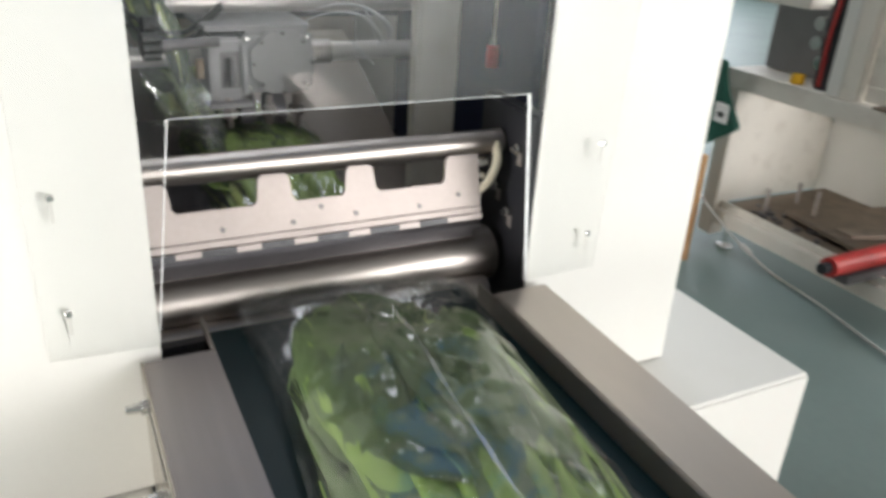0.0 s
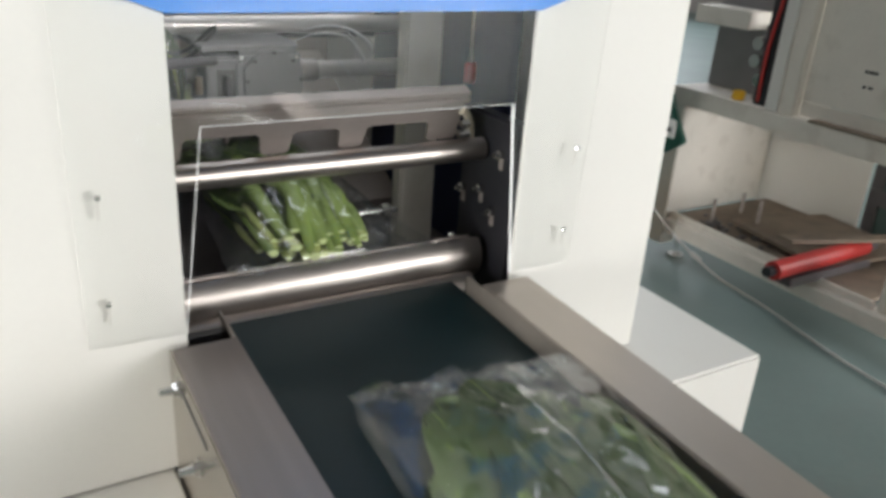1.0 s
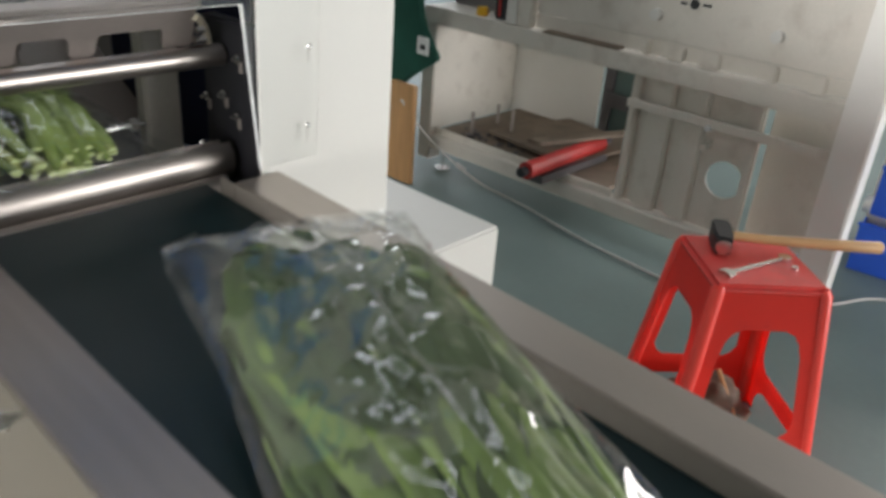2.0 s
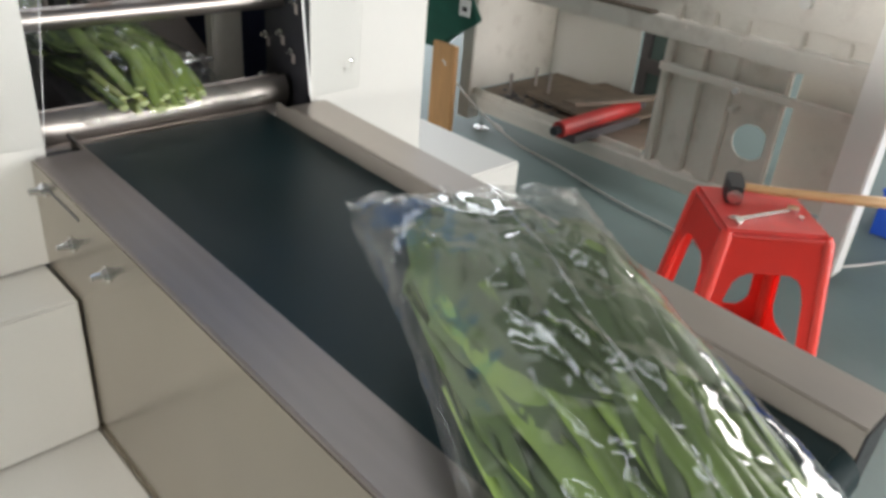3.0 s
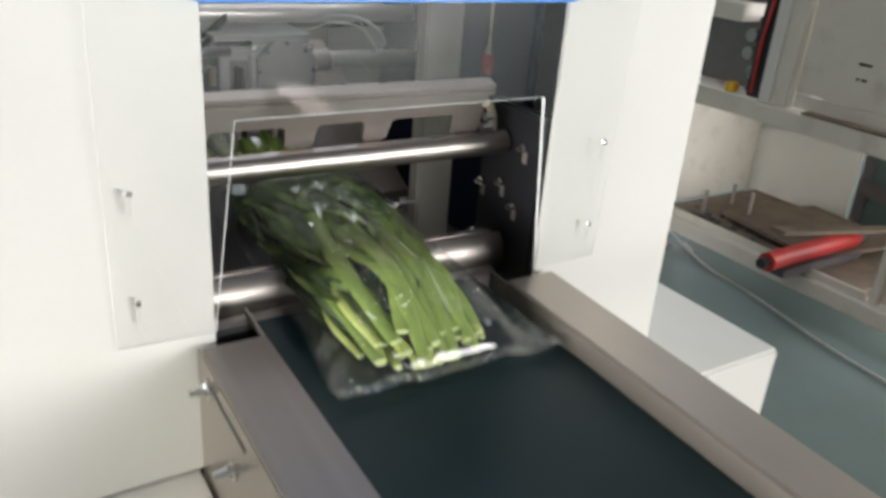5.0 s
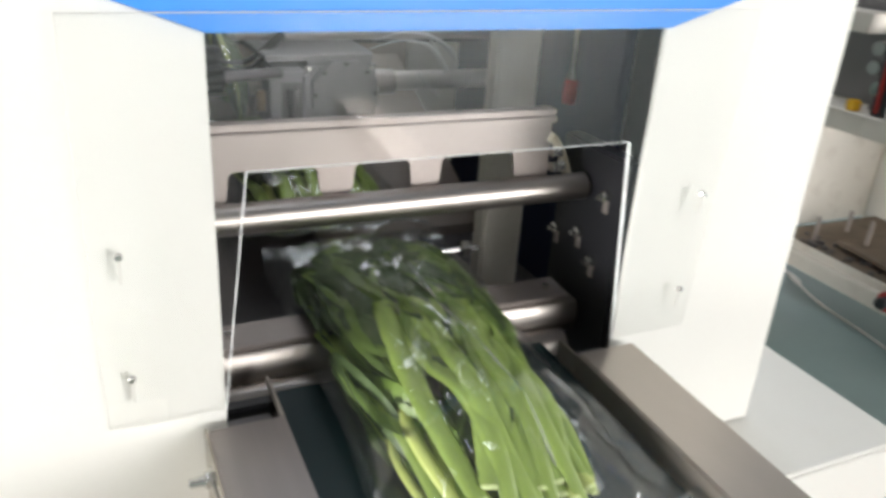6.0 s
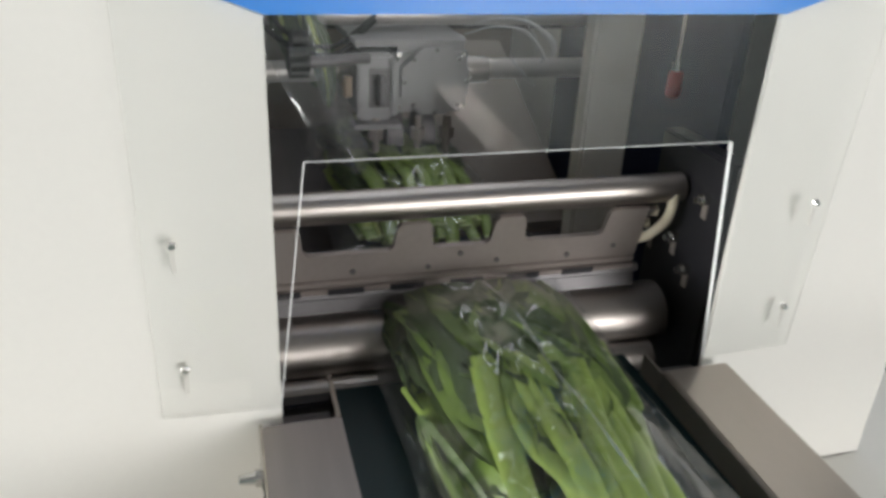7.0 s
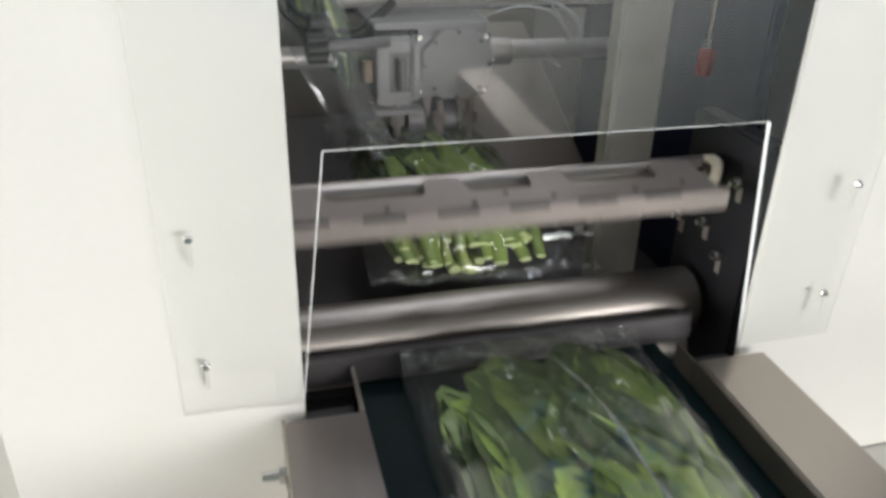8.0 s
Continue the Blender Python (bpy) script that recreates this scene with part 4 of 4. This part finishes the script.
for y, z in ((0.20, 0.50), (0.23, 0.648), (0.42, 0.645), (0.20, 0.44)):
    part("stud", rod((FX - 0.009, y, z), (FX + 0.04, y, z), 0.010, seg=16), WHITE if z == 0.50 else CREAM_OLD, second, "round stud", True)
for y, z in ((0.459, 0.793), (0.074, 0.795), (0.45, 1.02), (0.02, 0.99)):
    b = rod((FX + 0.018, y, z), (FX + 0.0457, y, z), 0.018, seg=20)
    part("cap", round_over(b, 0.003), CREAM, second, "round cream cap", True)
for y0, y1, z in ((0.292, 0.320, 0.842), (0.370, 0.392, 0.838), (0.70, 0.742, 0.845), (0.705, 0.720, 0.80), (0.727, 0.738, 0.80)):
    part("marking", box(FX + 0.0445, FX + 0.0458, y0, y1, z - 0.004, z + 0.004, 0), MARK, second, "small dark printed mark")
part("marking_ring", rod((FX + 0.0440, 0.346, 0.84), (FX + 0.0458, 0.346, 0.84), 0.015, seg=20), MARK, second, "dark round emblem")
# tray, rod stand and red roller in the open bay
part("tray", box(FX + 0.03, FX + 0.56, 0.53, 1.34, 0.168, 0.182, 0.002), DIRT, second, "dusty brown tray plate")
part("tray_plate", slab([(FX + 0.06, 0.72), (FX + 0.5, 0.66), (FX + 0.54, 1.05), (FX + 0.12, 1.15)], "z", 0.20, 0.215, bevel=0.002), DIRT, second, "loose rusty plate")
part("tray_flange", box(FX + 0.02, FX + 0.029, 0.50, 1.355, 0.163, 0.19, 0.001), CREAM_OLD, second)
for x, y, h in ((0.10, 1.22, 0.09), (0.18, 1.08, 0.12), (0.30, 1.25, 0.08)):
    part("pin", rod((FX + x, y, 0.183), (FX + x, y, 0.183 + h), 0.007, seg=12), INNER, second, "short upright pin")
for y in (1.33, -0.2):
    f = rod((FX + 0.06, y, 0.0), (FX + 0.06, y, 0.012), 0.032, seg=24)
    rod((FX + 0.06, y, 0.012), (FX + 0.06, y, 0.105), 0.009, seg=12, bm=f)
    part("levelling_foot", f, CHROME, second, "steel levelling foot", True)

rroll = thing("red_roller", None, "red rubber-coated roller lying across the open bay", "roller")
rr0, rr1 = Vector((1.91, 0.715, 0.245)), Vector((2.40, 0.73, 0.245))
part("cover", rod(rr0, rr1, 0.030, seg=28), RED_ROLL, rroll, "red rubber cover", True)
part("axle", rod(rr0 - Vector((0.03, 0, 0)), rr0 - Vector((0.0005, 0, 0)), 0.017, seg=20), BLACK, rroll, "dark axle end", True)
part("hub", rod(rr1 + Vector((0.0005, 0, 0)), rr1 + Vector((0.05, 0, 0)), 0.022, seg=20), DARK, rroll, "dark hub")
part("cradle", box(1.98, 2.40, 0.69, 0.77, 0.183, 0.213, 0.002), DARK, rroll, "dark cradle bar")
plate2 = thing("flat_bar", None, "dark rusty flat bar on the tray", "bar")
part("body", slab([(FX - 0.02, 0.79), (FX + 0.52, 0.60), (FX + 0.52, 0.64), (FX - 0.02, 0.85)], "z", 0.2755, 0.289, bevel=0.002), DIRT, plate2)

scraps = thing("metal_offcuts", None, "small dark metal offcuts on the tray edge", "offcuts", kind="stuff")
rng = random.Random(5)
sb = bmesh.new()
for k in range(26):
    x, y = FX + rng.uniform(0.04, 0.14), rng.uniform(0.95, 1.28)
    s = rng.uniform(0.006, 0.018)
    vs = bmesh.ops.create_cube(sb, size=1)["verts"]
    bmesh.ops.scale(sb, vec=(s * rng.uniform(0.5, 2), s, s * 0.7), verts=vs)
    bmesh.ops.rotate(sb, cent=(0, 0, 0), matrix=Euler((0, 0, rng.uniform(0, 3))).to_matrix(), verts=vs)
    bmesh.ops.translate(sb, vec=(x, y, 0.1825 + s * 0.35), verts=vs)
part("pieces", sb, DARK, scraps)

unit = thing("control_unit", None, "grey steel unit with cylinders standing on the shelf", "control unit")
part("body", box(FX + 0.16, FX + 0.45, 1.16, 1.42, 0.669, 1.35, 0.004), GREY, unit, "grey steel body")
part("duct", box(FX + 0.03, FX + 0.08, 1.05, 1.10, 0.669, 1.5, 0.003), BLACK, unit, "dark cable duct")
part("bracket", box(FX + 0.03, FX + 0.15, 1.18, 1.42, 0.90, 0.96, 0.003), CREAM_OLD, unit, "cream bracket")
for y, z in ((1.16, 0.80), (1.16, 0.86), (1.13, 0.74), (1.20, 1.02)):
    part("fitting", rod((FX + 0.07, y, z), (FX + 0.15, y, z), 0.022, seg=18), CHROME, unit, "bright fitting", True)
part("cylinder", rod((FX + 0.11, 1.13, 0.672), (FX + 0.11, 1.13, 0.92), 0.030, seg=22), DARK, unit, "dark cylinder", True)
part("orange_cable", tube(spline([(FX + 0.03, 1.08, 0.68), (FX + 0.02, 1.075, 0.85), (FX + 0.03, 1.06, 1.1), (FX + 0.03, 1.06, 1.5)], 5), 0.006, 8), RED_ROLL, unit, "orange-red cable", True)
knob = thing("yellow_knob", None, "small yellow plastic knob on the frame shelf", "knob")
part("grip", round_over(rod((FX + 0.035, 1.165, 0.668), (FX + 0.035, 1.165, 0.700), 0.022, seg=18), 0.004), YELLOW, knob, round_faces=True)

# ---------- things between the machines ----------
cloth = thing("green_cloth", None, "dark green cloth with a white tag hung over a board", "cloth")
cb = slab([(1.62, 0.36), (1.43, 0.362), (1.38, 0.39), (1.30, 0.45), (1.215, 0.512), (1.24, 0.56), (1.27, 0.62), (1.31, 0.72), (1.62, 0.72)], "x", 1.955, 1.985, bevel=0.006)
bmesh.ops.subdivide_edges(cb, edges=cb.edges[:], cuts=2, use_grid_fill=True)
for v in cb.verts:
    v.co.x += 0.012 * math.sin(30 * v.co.y + 6 * v.co.z)
part("drape", cb, GREEN_CLOTH, cloth, round_faces=True)
part("tag", box(1.938, 1.944, 1.235, 1.295, 0.525, 0.59, 0.002), WHITE, cloth, "white tag with a dark mark")
part("tag_mark", box(1.935, 1.9375, 1.25, 1.275, 0.545, 0.562, 0), MARK, cloth, "dark mark")
board = thing("wooden_board", None, "raw wooden board standing on the floor", "board")
part("plank", box(1.93, 1.955, 1.29, 1.42, 0.0, 0.40, 0.003), BOARD, board)
cord = thing("floor_cable", None, "thin pale cable trailing across the floor", "cable")
path_pts = spline([(1.92, 1.345, 0.34), (1.97, 1.31, 0.25), (2.03, 1.262, 0.165), (2.10, 1.18, 0.075), (2.16, 1.08, 0.006), (2.13, 0.86, 0.006), (2.06, 0.55, 0.006), (2.03, 0.30, 0.006), (2.02, 0.05, 0.006), (2.13, -0.15, 0.006), (2.32, -0.257, 0.006), (2.48, -0.36, 0.006), (2.62, -0.66, 0.006), (3.2, -0.95, 0.006)], 8)
part("sheath", tube(path_pts, 0.0042, 8), CABLE, cord, round_faces=True)
part("connector", rod((2.095, 1.19, 0.083), (2.115, 1.155, 0.06), 0.010, seg=12), CABLE, cord, "pale plug", True)


def crate(x, y, z, rz):
    ob = thing("plastic_crate", pose(x, y, z, 0, 0, rz), "bright blue open plastic crate stacked behind the frame", "crate", "stacked crates")
    w, d, h, t = 0.20, 0.30, 0.165, 0.006
    part("bottom", box(-w, w, -d, d, 0, t, 0.001), CRATE, ob)
    for s in (-1, 1):
        part("side_wall", box(s * w - t, s * w, -d, d, t, h, 0.001), CRATE, ob)
        part("end_wall", box(-w + 0.001, w - t - 0.001, s * d - t, s * d, t, h, 0.001), CRATE, ob)
        part("rim", box(s * w - 0.012, s * w + 0.006, -d - 0.006, d + 0.006, h, h + 0.012, 0.002), CRATE, ob)
    return ob


crate(2.86, -0.46, 0.0, 6)
crate(2.90, -0.48, 0.19, 2)
tubepack = thing("film_roll", None, "glossy white film roll lying in the crates", "film roll")
part("roll", rod((2.70, -0.62, 0.215), (2.72, -0.16, 0.215), 0.03, seg=24), WHITE, tubepack, round_faces=True)


# ---------- what moves ----------
def motions():
    turn = [(0, -195), (0.1, -213), (0.2, -232), (0.3, -253), (0.4, -278), (0.5, -318), (0.6, -332), (0.8, -338), (3.0, -338), (5.7, -338), (5.9, -342), (6.0, -362), (6.1, -402), (6.2, -438), (6.4, -484), (6.6, -508), (6.8, -519), (7.0, -526), (7.2, -531), (7.4, -536), (7.6, -543), (7.7, -551), (7.8, -566), (7.9, -592), (8.0, -626)]
    walk(upper, [(t, pose(0, JY, JZ, a)) for t, a in turn])
    walk(lower, [(t, pose(0, JY, LZ, -(a + 180))) for t, a in turn])
    # leading seal of each bag along the belt; height and lean of the travelling one
    ahead = [(0, 0.100), (0.5, 0.074), (1.0, 0.058), (2.2, 0.050), (2.6, 0.036), (3.3, -0.009), (3.5, -0.024), (4.0, -0.062), (4.5, -0.098), (5.8, -0.19), (6.0, -0.206), (6.5, -0.246), (7.0, -0.285), (7.5, -0.322), (7.7, -0.345), (8.0, -0.40)]
    for ob, x, back in ((bag_mid, 0.168, 0.012), (bag_back, 0.172, 0.482)):
        rows = []
        for t, y in ahead:
            y += back + (0.04 if back > 0.1 and t == 8.0 else 0)
            s = min(1, max(0, (0.08 - y) / 0.12))
            tip = 4.2 * s if y > -0.33 else 4.2 - 2.5 * min(1, (-0.33 - y) / 0.07)
            slip = min(1, max(0, -y / 0.2))
            rows.append((t, pose(x + 0.006 * slip, y, 0.835 - 0.033 * s + 0.0297 * min(0, y), tip, 0, -2 + 1.2 * slip)))
        walk(ob, rows)
    # the travelling bag by its tail: time, x, y, swing, height of its head, lift of its tail
    out = [(0, 0.192, 0.048, 4.5, 0.786, 1.7), (0.5, 0.203, 0.014, 5, 0.785, 1.7), (1.0, 0.215, -0.150, 7, 0.780, 2), (1.5, 0.213, -0.268, 10, 0.781, 3.5), (1.8, 0.217, -0.245, 15, 0.792, 5), (2.0, 0.238, -0.220, 19, 0.800, 5.2), (2.2, 0.254, -0.248, 24, 0.806, 5.2), (2.7, 0.243, -0.375, 26, 0.811, 4.8), (3.3, 0.225, -0.520, 27, 0.813, 4.4), (3.5, 0.192, -0.660, 30, 0.810, 4), (3.65, 0.162, -0.81, 30, 0.74, 8), (3.8, 0.13, -0.90, 28, 0.42, 10), (3.95, 0.12, -0.94, 27, 0.03, 2), (4.1, 0.12, -0.94, 26, 0.004, 0), (8.0, 0.12, -0.94, 26, 0.004, 0)]
    walk(bag_out, [(t, pose(x - 1.28 * LEN * math.sin(radians(a)), y - 1.28 * LEN * math.cos(radians(a)), z, lift, 0, -a)) for t, x, y, a, z, lift in out])


motions()
